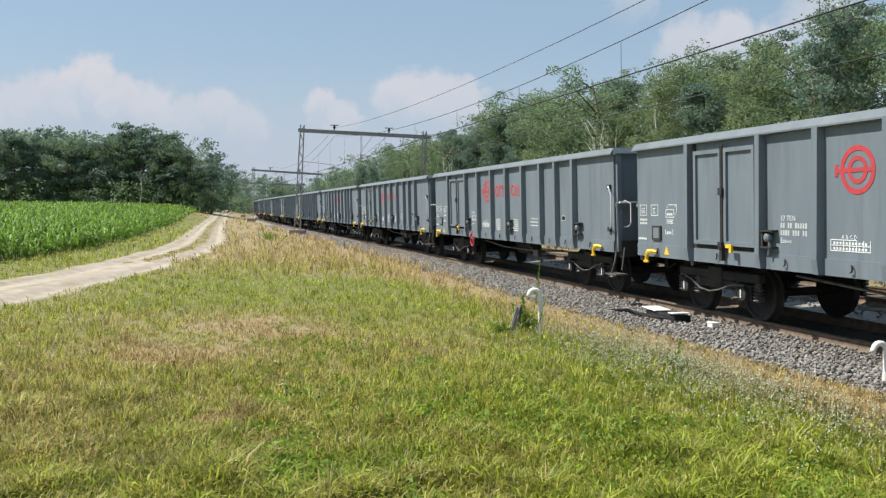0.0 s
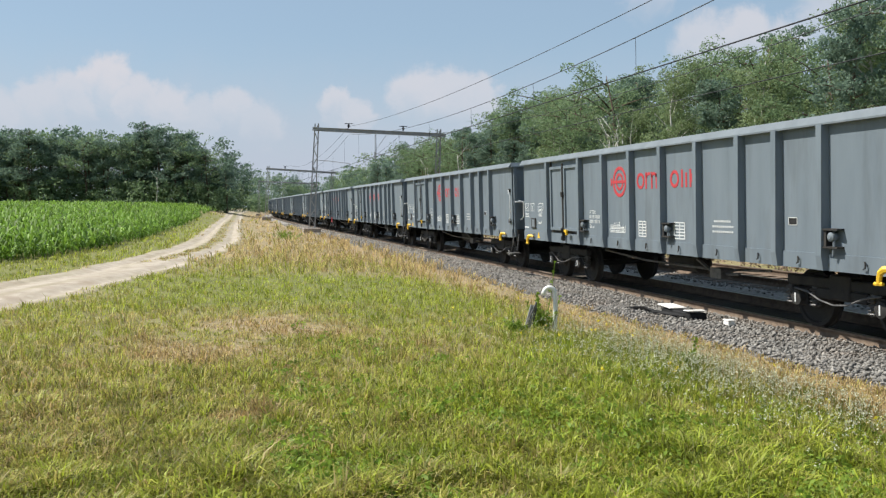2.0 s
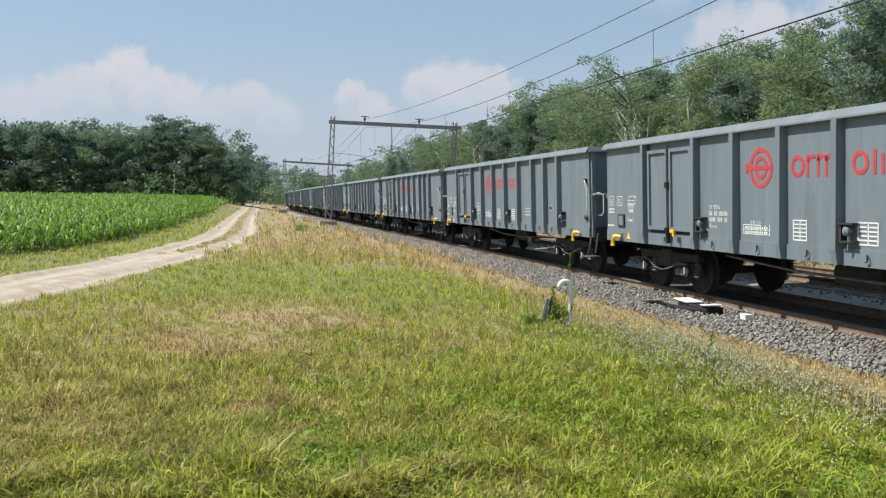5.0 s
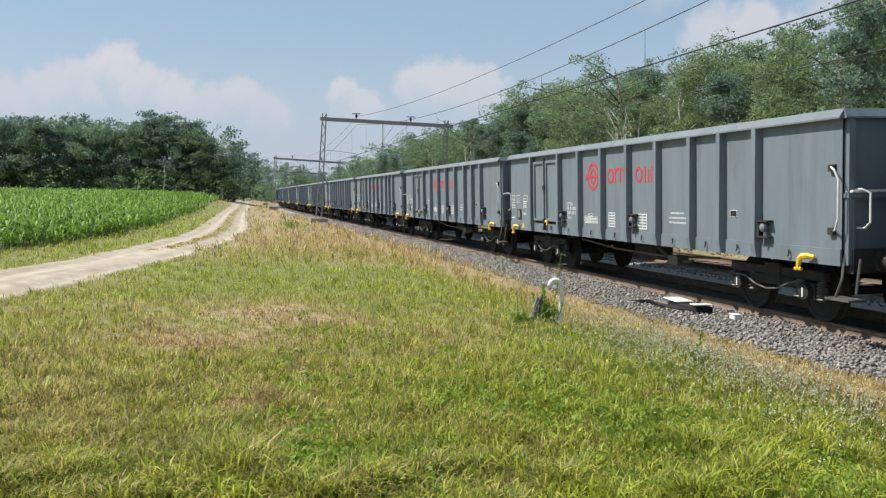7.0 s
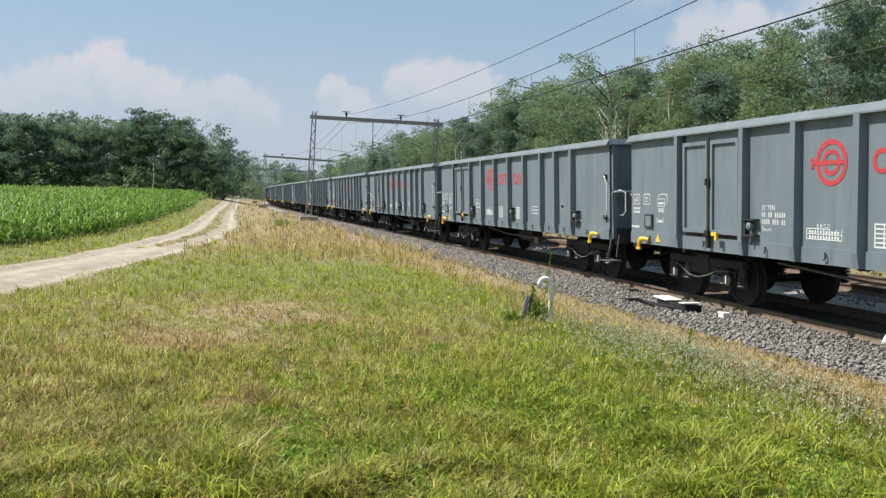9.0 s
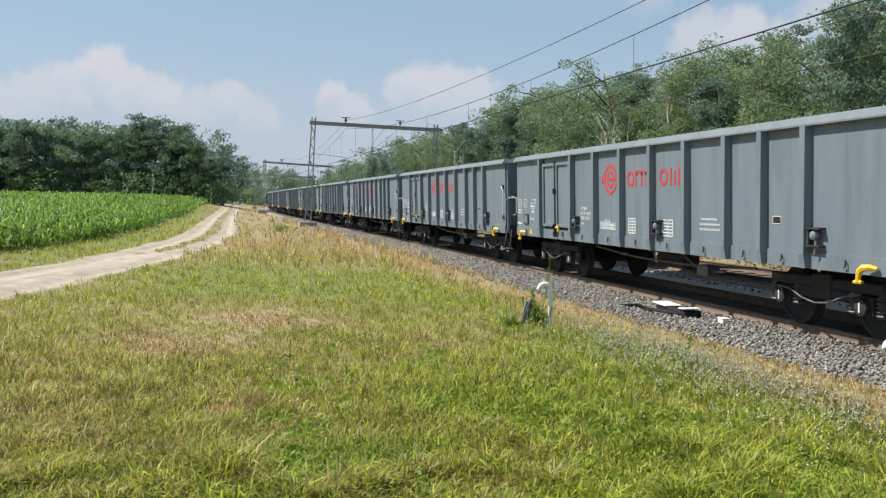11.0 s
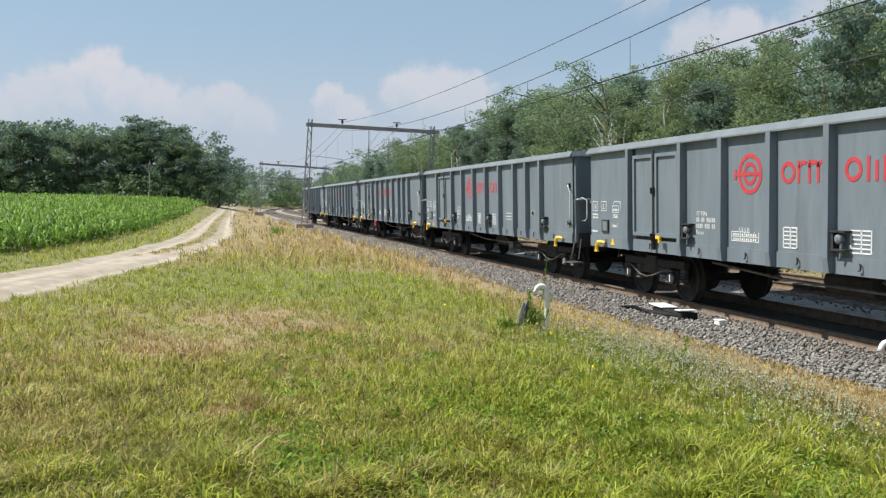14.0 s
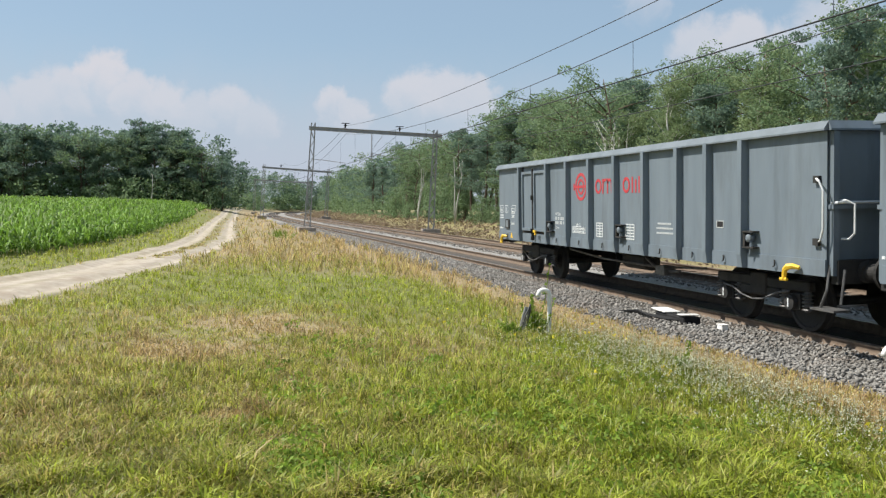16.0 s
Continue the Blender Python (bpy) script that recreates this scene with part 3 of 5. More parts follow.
# ---------------------------------------------------------------- trees
def leaf_cloud(centres, radii, per, size, r2, flat=1.0):
    """Leaf quads scattered in clumps; returns verts, faces."""
    c = np.repeat(np.asarray(centres, float), per, 0)
    r = np.repeat(np.asarray(radii, float), per)
    n = len(c)
    d = r2.normal(0, 1, (n, 3))
    d /= np.linalg.norm(d, axis=1)[:, None]
    p = c + d * (r * r2.uniform(0.55, 1.0, n) ** 0.6)[:, None] * np.array([1, 1, flat])
    t = r2.normal(0, 1, (n, 3))
    t /= np.linalg.norm(t, axis=1)[:, None]
    b = np.cross(t, d + 0.5 * r2.normal(0, 1, (n, 3)))
    b /= np.linalg.norm(b, axis=1)[:, None] + 1e-6
    w = (size * r2.uniform(0.6, 1.3, n))[:, None]
    V = np.stack([p - t * w, p - b * w * 0.5 + d * w * 0.15, p + t * w, p + b * w * 0.5 + d * w * 0.15], 1).reshape(-1, 3)
    F = np.arange(4 * n).reshape(-1, 4)
    return V, F


def tree(kind, height, seed, lod=1.0):
    r2 = np.random.default_rng(seed)
    t = new("tree")
    bm = bmesh.new()
    lean = r2.normal(0, 0.03, 2)
    top = Vector((lean[0] * height, lean[1] * height, height * 0.93))
    knots = [Vector((0, 0, -0.4))] + [Vector((top.x * k + r2.normal(0, 0.12), top.y * k + r2.normal(0, 0.12), top.z * k)) for k in (0.15, 0.35, 0.55, 0.75, 1.0)]
    r0 = height * (0.016 if kind != "birch" else 0.011)
    tube(bm, knots, r0, 8, [1.3, 1.0, 0.85, 0.65, 0.4, 0.12])
    centres, radii = [], []
    nl = {"oak": 26, "birch": 30, "pine": 26, "shrub": 16}[kind]
    for i in range(nl):
        k = r2.uniform({"oak": 0.16, "birch": 0.2, "pine": 0.36, "shrub": 0.1}[kind], 0.99)
        base = Vector((top.x * k, top.y * k, top.z * k))
        a = r2.uniform(0, 6.28)
        if kind == "shrub":
            reach = height * 0.42 * (1.15 - k) + 0.3
            tip = base + Vector((math.cos(a) * reach, math.sin(a) * reach, reach * r2.uniform(0.0, 0.5)))
        elif kind == "oak":
            reach = height * 0.25 * math.sin(math.pi * min(1, 0.22 + 0.78 * (1 - k)) ** 0.8) + 0.5
            tip = base + Vector((math.cos(a) * reach, math.sin(a) * reach, reach * r2.uniform(0.1, 0.6)))
        elif kind == "birch":
            reach = height * 0.17 * (1.15 - k) + 0.5
            tip = base + Vector((math.cos(a) * reach, math.sin(a) * reach, reach * r2.uniform(0.5, 1.2)))
        else:
            reach = height * 0.2 * (1.25 - k) + 0.3
            tip = base + Vector((math.cos(a) * reach, math.sin(a) * reach, reach * r2.uniform(-0.1, 0.35)))
        tube(bm, [base, base.lerp(tip, 0.5) + Vector((0, 0, 0.1)), tip], r0 * 0.32, 5, [1, 0.6, 0.2])
        for q in (0.4, 0.62, 0.82, 1.0):
            p = base.lerp(tip, q)
            centres.append([*(p + Vector(r2.normal(0, 0.3, 3)))])
            radii.append(height * {"oak": 0.062, "birch": 0.046, "pine": 0.046, "shrub": 0.11}[kind] * r2.uniform(0.6, 1.45))
    part("trunk", bm, "birch" if kind == "birch" else "bark", t, smooth=True)
    per = {"oak": 104, "birch": 104, "pine": 104, "shrub": 40}[kind]
    per = int(per * lod)
    V, F = leaf_cloud(centres, radii, per, {"oak": 0.088, "birch": 0.072, "pine": 0.09, "shrub": 0.10}[kind] / lod ** 0.45, r2, 0.75 if kind != "pine" else 0.55)
    over = height / V[:, 2].max()
    V[:, 2] *= over
    t.children[0].data.transform(Matrix.Diagonal((1, 1, over, 1)))
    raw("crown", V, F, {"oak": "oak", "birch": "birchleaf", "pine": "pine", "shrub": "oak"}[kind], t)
    return t


LABEL = {"oak": "broad green oak with a dense rounded crown", "birch": "slender pale-trunked birch with light green leaves", "pine": "dark green scots pine with a ragged top", "shrub": "dense green shrub at the edge of the wood"}
PROTO = {}
for kind, n in (("oak", 4), ("birch", 3), ("pine", 4), ("shrub", 2)):
    PROTO[kind] = [tagged(tree(kind, 12.0 if kind != "shrub" else 4.0, 11 * i + len(kind)), LABEL[kind], "tree") for i in range(n)]
for kind in ("oak", "pine", "birch"):
    PROTO["far_" + kind] = [tagged(tree(kind, 12.0, 70 + 7 * i + len(kind), 0.5), LABEL[kind], "tree") for i in range(3)]
used = set()


BULK = {}


def plant(kind, x, y, z, h, group, single=True):
    src = PROTO[kind][int(rng.integers(len(PROTO[kind])))]
    k = h / (12.0 if kind != "shrub" else 4.0)
    m = Matrix.Translation((x, y, z)) @ Matrix.Rotation(rng.uniform(0, 6.28), 4, "Z") @ Matrix.Diagonal((k * rng.uniform(0.9, 1.2), k * rng.uniform(0.9, 1.2), k, 1))
    if not single:
        BULK.setdefault((kind, group), []).append((src, m))
        return None
    if src.name not in used:
        used.add(src.name)
        src.matrix_basis = m
        ob = src
    else:
        sc = src.scale.copy()
        src.scale = (1, 1, 1)
        ob = copy_thing(src, m)
        src.scale = sc
    return tagged(ob, group=group)


def bulk_trees(label):
    """The rows of trees behind, too far in to be told apart, joined by kind."""
    for (kind, group), items in BULK.items():
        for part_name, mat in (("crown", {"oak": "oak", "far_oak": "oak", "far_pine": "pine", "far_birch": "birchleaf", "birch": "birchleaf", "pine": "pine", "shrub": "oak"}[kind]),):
            VV, FF, base = [], [], 0
            for src, m in items:
                me = [o for o in src.children if o.name.startswith(part_name)][0].data
                co = np.empty(len(me.vertices) * 3, np.float32)
                me.vertices.foreach_get("co", co)
                co = co.reshape(-1, 3)
                if part_name == "crown":
                    co = co.reshape(-1, 4, 3)[::7 if kind.startswith("far") else 7]
                    mid = co.mean(1, keepdims=True)
                    co = (mid + (co - mid) * (1.75 if kind.startswith("far") else 1.9)).reshape(-1, 3)
                    f = np.arange(len(co)).reshape(-1, 4)
                else:
                    f = np.array([p.vertices[:] for p in me.polygons if len(p.vertices) == 4])
                R = np.array(m)
                VV.append(co @ R[:3, :3].T + R[:3, 3])
                FF.append(f + base)
                base += len(co)
            tagged(raw("woodland", np.concatenate(VV), np.concatenate(FF), mat), label, "trees", group, "stuff")


def forests():
    # wood behind the far track
    s = -26.0
    while s < 330:
        for row, lat in enumerate((13.5, 17.0, 21.5)):
            if s > 90 and row == 2:
                continue
            p = line(s + rng.uniform(-1.5, 1.5), lat + rng.uniform(-1.2, 1.2))
            h = (8.4, 9.8, 11.0)[row] + rng.uniform(-1.4, 1.3) + 0.8 * float(wob(s, 0.0, 9.0, 2))
            h *= 0.93 if s < 12 else 1.0
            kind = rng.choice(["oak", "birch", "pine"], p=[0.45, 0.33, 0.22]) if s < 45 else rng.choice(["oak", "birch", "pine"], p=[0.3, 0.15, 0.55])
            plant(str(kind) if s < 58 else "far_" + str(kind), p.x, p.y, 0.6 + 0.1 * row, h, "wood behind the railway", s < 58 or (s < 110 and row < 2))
        if s > -10 and s < 150:
            p = line(s + rng.uniform(-1.5, 1.5), 11.8 + rng.uniform(-0.6, 0.8))
            plant("shrub", p.x, p.y, 0.45, rng.uniform(1.8, 3.6), "shrubs along the wood", s < 80)
        s += 3.2 if s < 60 else (4.6 if s < 150 else 7.0)
    # dark wood beyond the maize
    for i in range(54):
        k = i / 53
        for row in range(3):
            x = -118 + 81 * k + rng.uniform(-1.5, 1.5)
            y = 156 - 8 * k + row * 6 + rng.uniform(-2, 2)
            h = 13.4 + 1.0 * float(wob(x, 0.0, 5.0, 5)) + rng.uniform(-1.6, 1.2) - 4.0 * float(smooth(0.88, 1.0, k)) + 0.5 * row
            # mostly pine, for the haze-blue put into its needle colour
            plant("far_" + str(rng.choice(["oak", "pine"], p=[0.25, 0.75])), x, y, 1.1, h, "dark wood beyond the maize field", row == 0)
        for dy in (2, 5, 12):
            plant("shrub", -118 + 82 * k + rng.uniform(-1, 1), 152 - 8 * k + dy + rng.uniform(-1, 2), 1.0, rng.uniform(3.4, 6.0), "shrubs along the dark wood", False)
    # trees that close the view where the line bends away
    s = 172.0
    while s < 420:
        for lat in (-9.5, -14.5) if s < 270 else (-7.0, -10.0, -14.5):
            p = line(s + rng.uniform(-2, 2), lat + rng.uniform(-1.5, 1.5))
            if abs(p.x - float(road_x(p.y))) > 3.0:
                plant("far_" + str(rng.choice(["oak", "pine"])), p.x, p.y, 0.0, 9.5 + rng.uniform(-2.0, 2.5), "distant trees closing the view", False)
        for lat in (-8.0, -11.0):
            p = line(s + rng.uniform(-2, 2), lat + rng.uniform(-1.0, 1.0))
            if abs(p.x - float(road_x(p.y))) > 3.0:
                plant("shrub", p.x, p.y, 0.0, rng.uniform(3.0, 5.5), "distant trees closing the view", False)
        s += 3.4
    for i in range(64):
        x, y = -105 + 130 * i / 63 + rng.uniform(-2, 2), 296 + rng.uniform(-9, 9)
        if abs(float(rail_coords([x], [y])[1][0]) - 2) > 6.5:
            plant("far_" + str(rng.choice(["oak", "pine"])), x, y, 0.0, 13.5 + rng.uniform(-2.5, 2), "distant trees closing the view", False)
            plant("shrub", x + 1, y - 8, 0.0, 6.5, "distant trees closing the view", False)
    for i in range(20):
        x = -110 + 60 * i / 19 + rng.uniform(-2, 2)
        plant("far_" + str(rng.choice(["oak", "pine"])), x, 250 + rng.uniform(-8, 8), 0.5, 11 + rng.uniform(-2, 2), "distant trees closing the view", False)
    bulk_trees("joined green crowns of the deeper woodland rows")
    for protos in PROTO.values():
        for t in protos:
            if t.name not in used:
                for o in (*t.children, t):
                    bpy.data.objects.remove(o)


forests()


def heath():
    """Brown heath and dry scrub on the bank beyond the tracks."""
    n = 5200
    s, l = rng.uniform(-22, 190, n), rng.uniform(6.7, 12.8, n)
    P = np.array([line(a, b) for a, b in zip(s, l)])
    c = np.column_stack([P[:, 0], P[:, 1], ground_z(P[:, 0], P[:, 1], l) + 0.06])
    V, F = leaf_cloud(c, rng.uniform(0.12, 0.42, n), 9, 0.075, rng, 0.5)
    tagged(raw("heath_scrub", V, F, "heath"), "brown dry heath and scrub on a bank", "heath", kind="stuff")


heath()


def pale_trunk(s, lat, h, forks, seed, label):
    """A slender bare-looking birch in front of the wood."""
    r2 = np.random.default_rng(seed)
    t = tagged(new("birch_tree"), label, "tree")
    bm = bmesh.new()
    c = []
    for i in range(forks):
        dx, dy = (r2.uniform(-0.16, 0.16, 2) * h) if forks > 1 else (0.02 * h, 0)
        q = [Vector((0, 0, -0.3)), Vector((dx * 0.25, dy * 0.25, h * 0.3)), Vector((dx * 0.7 + 0.1, dy * 0.6, h * 0.65)), Vector((dx, dy, h))]
        tube(bm, q, 0.07, 7, [1.2, 0.9, 0.6, 0.2])
        for k in (0.6, 0.8, 1.0):
            c.append((dx * k, dy * k, h * k))
            a = r2.uniform(0, 6.28)
            tip = Vector((dx * k + math.cos(a) * 0.9, dy * k + math.sin(a) * 0.9, h * k + 0.9))
            tube(bm, [Vector((dx * k, dy * k, h * k * 0.95)), tip], 0.03, 5, [1, 0.3])
            c.append(tuple(tip))
    part("trunk", bm, "birch", t, smooth=True)
    if forks > 1:
        V, F = leaf_cloud(c, np.full(len(c), 0.6), 16, 0.08, r2, 0.9)
        raw("crown", V, F, "birchleaf", t)
    p = line(s, lat)
    t.matrix_basis = Matrix.Translation((p.x, p.y, 0.5))
    return t


pale_trunk(18.0, 10.6, 5.3, 5, 2, "pale forked birch standing before the wood")
pale_trunk(50.0, 11.0, 6.0, 2, 5, "pale slender birch at the wood edge")
pale_trunk(29.0, 11.0, 6.2, 2, 21, "pale slender birch at the wood edge")
pale_trunk(64.0, 10.8, 5.5, 2, 23, "pale slender birch at the wood edge")
dead = pale_trunk(100.0, -20.0, 5.4, 1, 9, "pale bare birch trunk before the dark wood")
dead.matrix_basis = Matrix.Translation((-46.4, 140.0, 1.1))


# ---------------------------------------------------------------- open wagons
HALF = 7.4
SIDE = 1.45
POSTS = [2.06, 4.14, 5.46, 6.79, 8.11, 9.42, 10.73, 11.73, 12.78]


def text_mesh(body, size, name, mat, parent, m):
    cu = bpy.data.curves.new(name, "FONT")
    cu.body, cu.size, cu.extrude, cu.resolution_u = body, size, 0.0, 1
    tmp = bpy.data.objects.new("tmp", cu)
    scene.collection.objects.link(tmp)
    bpy.context.view_layer.update()
    me = bpy.data.meshes.new_from_object(tmp.evaluated_get(bpy.context.evaluated_depsgraph_get()))
    bpy.data.objects.remove(tmp)
    bpy.data.curves.remove(cu)
    me.name = name
    me.transform(m)
    me.materials.clear()
    me.materials.append(M[mat])
    ob = new(name, me)
    ob.parent = parent
    return ob


def frame_ring(bm, x0, x1, z0, z1, w, y0, y1):
    """A rectangular frame in the xz plane as one closed body between depths y0 and y1."""
    loops = []
    for y in (y0, y1):
        for k in (0, w):
            loops.append([bm.verts.new(p) for p in ((x0 + k, y, z0 + k), (x1 - k, y, z0 + k), (x1 - k, y, z1 - k), (x0 + k, y, z1 - k))])
    for p, q in ((0, 1), (1, 3), (3, 2), (2, 0)):
        for i in range(4):
            bm.faces.new((loops[p][i], loops[p][(i + 1) % 4], loops[q][(i + 1) % 4], loops[q][i]))
    bmesh.ops.recalc_face_normals(bm, faces=bm.faces)


def bar(bm, u, z, w, h, y=-SIDE):
    """A flat painted bar on the side wall."""
    u = u - 0.13
    box(bm, u - HALF, u - HALF + w, y - 0.005, y + 0.002, z, z + h)


def both(fn):
    """Run fn for the near side (1) and the turned far side (-1)."""
    for k in (1, -1):
        fn(k, Matrix.Rotation(0 if k == 1 else math.pi, 4, "Z"))


def build_wagon():
    w = tagged(new("freight_wagon"), "grey four-axle open freight wagon with ribbed steel sides", "freight wagon", "open wagons of the goods train")

    def sidewall(k, rot):
        bm = bmesh.new()
        box(bm, -HALF + 0.06, HALF - 0.06, -SIDE, -SIDE + 0.03, 1.22, 3.04)
        bm.transform(rot)
        part("side_wall", bm, "paint", w)
        bm = bmesh.new()
        box(bm, -HALF + 0.06, HALF - 0.06, -SIDE - 0.022, -SIDE + 0.06, 0.985, 1.222)
        bm.transform(rot)
        part("side_sill", bm, "paint", w)
        for u in (0.9, 2.9, 4.7, 6.1, 7.4, 8.7, 10.0, 11.2, 12.2, 13.6):
            bm = bmesh.new()
            x = u - HALF
            tube(bm, [(x - 0.03, -SIDE - 0.02, 1.15), (x + 0.02, -SIDE - 0.055, 1.15), (x + 0.035, -SIDE - 0.06, 1.12), (x + 0.03, -SIDE - 0.06, 1.07), (x - 0.015, -SIDE - 0.05, 1.055)], 0.012, 4)
            bm.transform(rot)
            part("lashing_hook", bm, "dark", w)
        # recess below the doors: its shade is drawn as a thin dark strip
        bm = bmesh.new()
        box(bm, 2.15 - HALF, 4.05 - HALF, -SIDE - 0.014, -SIDE - 0.001, 1.232, 1.297)
        bm.transform(rot)
        part("door_sill", bm, "dark", w, "scuffed recess under the doors with its shade painted dark")
        bm = bmesh.new()
        vs = [(-SIDE - 0.10, 3.035), (-SIDE - 0.10, 3.06), (-SIDE - 0.02, 3.175), (-SIDE + 0.1, 3.175), (-SIDE + 0.1, 3.035)]
        a = [bm.verts.new((-HALF, y, z)) for y, z in vs]
        b = [bm.verts.new((HALF, y, z)) for y, z in vs]
        for i in range(5):
            bm.faces.new((a[i], a[(i + 1) % 5], b[(i + 1) % 5], b[i]))
        bm.faces.new(a[::-1])
        bm.faces.new(b)
        bm.transform(rot)
        part("top_rail", bm, "cap", w, "light grey folded top rail")
        for u in POSTS:
            wide = 0.075 if u not in (2.06, 4.14) else 0.068
            bm = bmesh.new()
            x = u - HALF
            prof = [(-wide, 0.0), (-wide * 0.8, 0.13), (wide * 0.8, 0.13), (wide, 0.0)]
            lo = [bm.verts.new((x + a, -SIDE - d * 0.75, 0.99)) for a, d in prof]
            mid = [bm.verts.new((x + a, -SIDE - d, 1.2)) for a, d in prof]
            hi = [bm.verts.new((x + a, -SIDE - d * 0.9, 3.04)) for a, d in prof]
            for p, q in ((lo, mid), (mid, hi)):
                for i in range(3):
                    bm.faces.new((p[i], q[i], q[i + 1], p[i + 1]))
            bm.faces.new(lo)
            bm.faces.new(hi[::-1])
            bm.transform(rot)
            part("post", bm, "paint", w)
        # dark strip stands in for shade between post and door; hinge pins on it
        bm = bmesh.new()
        box(bm, 2.132 - HALF, 2.232 - HALF, -SIDE - 0.012, -SIDE - 0.001, 1.3, 3.03)
        for z in (1.6, 2.15, 2.7):
            tube(bm, [(2.18 - HALF, -SIDE - 0.03, z - 0.05), (2.18 - HALF, -SIDE - 0.03, z + 0.05)], 0.025, 6)
        bm.transform(rot)
        part("hinge_gap", bm, "dark", w, "hinge gap beside the door, its shade painted dark")
        for c, dx in ((2.66, 1), (3.58, -1)):
            bm = bmesh.new()
            x0, x1 = c - 0.42 - HALF, c + 0.42 - HALF
            z0, z1 = 1.3, 2.9
            box(bm, x0, x1, -SIDE - 0.035, -SIDE - 0.001, z0, z1)
            bm.transform(rot)
            door = part("door", bm, "paint", w, "grey side door leaf with raised frame")
            bm = bmesh.new()
            frame_ring(bm, x0, x1, z0, z1, 0.07, -SIDE - 0.075, -SIDE - 0.036)
            bm.transform(rot)
            part("door_frame", bm, "paint", door)
            bm = bmesh.new()
            x = c + dx * 0.455 - HALF
            tube(bm, [(x - 0.01 * dx, -SIDE - 0.08, 1.22), (x - 0.01 * dx, -SIDE - 0.08, 2.96)], 0.022, 6)
            box(bm, x - 0.05, x + 0.05, -SIDE - 0.12, -SIDE - 0.06, 2.13, 2.25)
            box(bm, x - 0.05, x + 0.05, -SIDE - 0.13, -SIDE - 0.05, 1.25, 1.36)
            box(bm, x - 0.03, x + 0.03, -SIDE - 0.11, -SIDE - 0.05, 1.05, 1.251)
            bm.transform(rot)
            part("locking_bar", bm, "dark", door, "dark vertical locking bar")
        bm = bmesh.new()
        box(bm, 3.34 - HALF, 3.5 - HALF, -SIDE - 0.16, -SIDE - 0.12, 1.27, 1.33)
        box(bm, 3.44 - HALF, 3.5 - HALF, -SIDE - 0.16, -SIDE - 0.12, 1.2, 1.28)
        bm.transform(rot)
        part("door_lever", bm, "yellow", w, "small yellow door lever")
        # label holder, cable brackets, small openings
        bm = bmesh.new()
        box(bm, 0.66 - HALF, 0.99 - HALF, -SIDE - 0.03, -SIDE - 0.001, 1.31, 1.58)
        bm.transform(rot)
        part("label_holder", bm, "dark", w, "dark framed label holder")
        bm = bmesh.new()
        box(bm, 0.72 - HALF, 0.93 - HALF, -SIDE - 0.034, -SIDE - 0.029, 1.345, 1.545)
        bm.transform(rot)
        part("label_card", bm, "cap", w, "faded label card")
        for u in (4.2, 8.2, 12.86):
            bm = bmesh.new()
            box(bm, u - HALF, u - HALF + 0.3, -SIDE - 0.12, -SIDE - 0.001, 1.56, 1.585)
            box(bm, u - HALF, u - HALF + 0.3, -SIDE - 0.12, -SIDE - 0.001, 1.31, 1.335)
            box(bm, u - HALF, u - HALF + 0.05, -SIDE - 0.1, -SIDE - 0.001, 1.335, 1.56)
            bm.transform(rot)
            bracket = part("lashing_bracket", bm, "dark", w, "dark bracket with two shelves")
            bm = bmesh.new()
            disc(bm, [(-SIDE - 0.13, 0.03), (-SIDE - 0.11, 0.065), (-SIDE - 0.06, 0.07), (-SIDE, 0.05)], 12, Matrix.Translation((u - HALF + 0.15, 0, 1.47)))
            tube(bm, [(u - HALF + 0.19, -SIDE - 0.08, 1.42), (u - HALF + 0.2, -SIDE - 0.09, 1.3), (u - HALF + 0.17, -SIDE - 0.08, 1.2)], 0.018, 5)
            bm.transform(rot)
            part("release_valve", bm, "cap", bracket, "grey round valve with a short lever")
        bm = bmesh.new()
        box(bm, 11.95 - HALF, 12.14 - HALF, -SIDE - 0.006, -SIDE + 0.002, 1.62, 1.72)
        bm.transform(rot)
        part("inspection_slot", bm, "rubber", w, "black rectangular slot")
        bm = bmesh.new()
        frame_ring(bm, 11.94 - HALF, 12.15 - HALF, 1.612, 1.728, 0.008, -SIDE - 0.007, -SIDE + 0.001)
        bm.transform(rot)
        part("slot_outline", bm, "white", w, "thin white painted outline")
        for u in (0.74, 14.08):
            bm = bmesh.new()
            x = u - HALF
            tube(bm, [(x + 0.15, -SIDE - 0.06, 1.08), (x + 0.06, -SIDE - 0.11, 1.1), (x - 0.02, -SIDE - 0.13, 1.09), (x - 0.08, -SIDE - 0.14, 1.04), (x - 0.10, -SIDE - 0.14, 0.96), (x - 0.10, -SIDE - 0.14, 0.9)], 0.043, 7, [0.7, 1.0, 1.15, 1.0, 0.85, 0.8])
            tube(bm, [(x - 0.18, -SIDE - 0.14, 0.895), (x - 0.03, -SIDE - 0.14, 0.9)], 0.026, 6)
            bm.transform(rot)
            part("brake_handle", bm, "yellow", w, "bright yellow changeover handle")
        # handrails and step at the leading corner
        bm = bmesh.new()
        x = 14.66 - HALF
        tube(bm, [(x - 0.1, -SIDE, 2.36), (x - 0.06, -SIDE - 0.07, 2.37), (x + 0.04, -SIDE - 0.1, 2.33), (x + 0.1, -SIDE - 0.08, 2.2), (x + 0.1, -SIDE - 0.08, 1.65), (x + 0.05, -SIDE - 0.08, 1.5), (x - 0.1, -SIDE, 1.47)], 0.016, 6)
        bm.transform(rot)
        part("handrail", bm, "railing", w, "pale bent handrail")
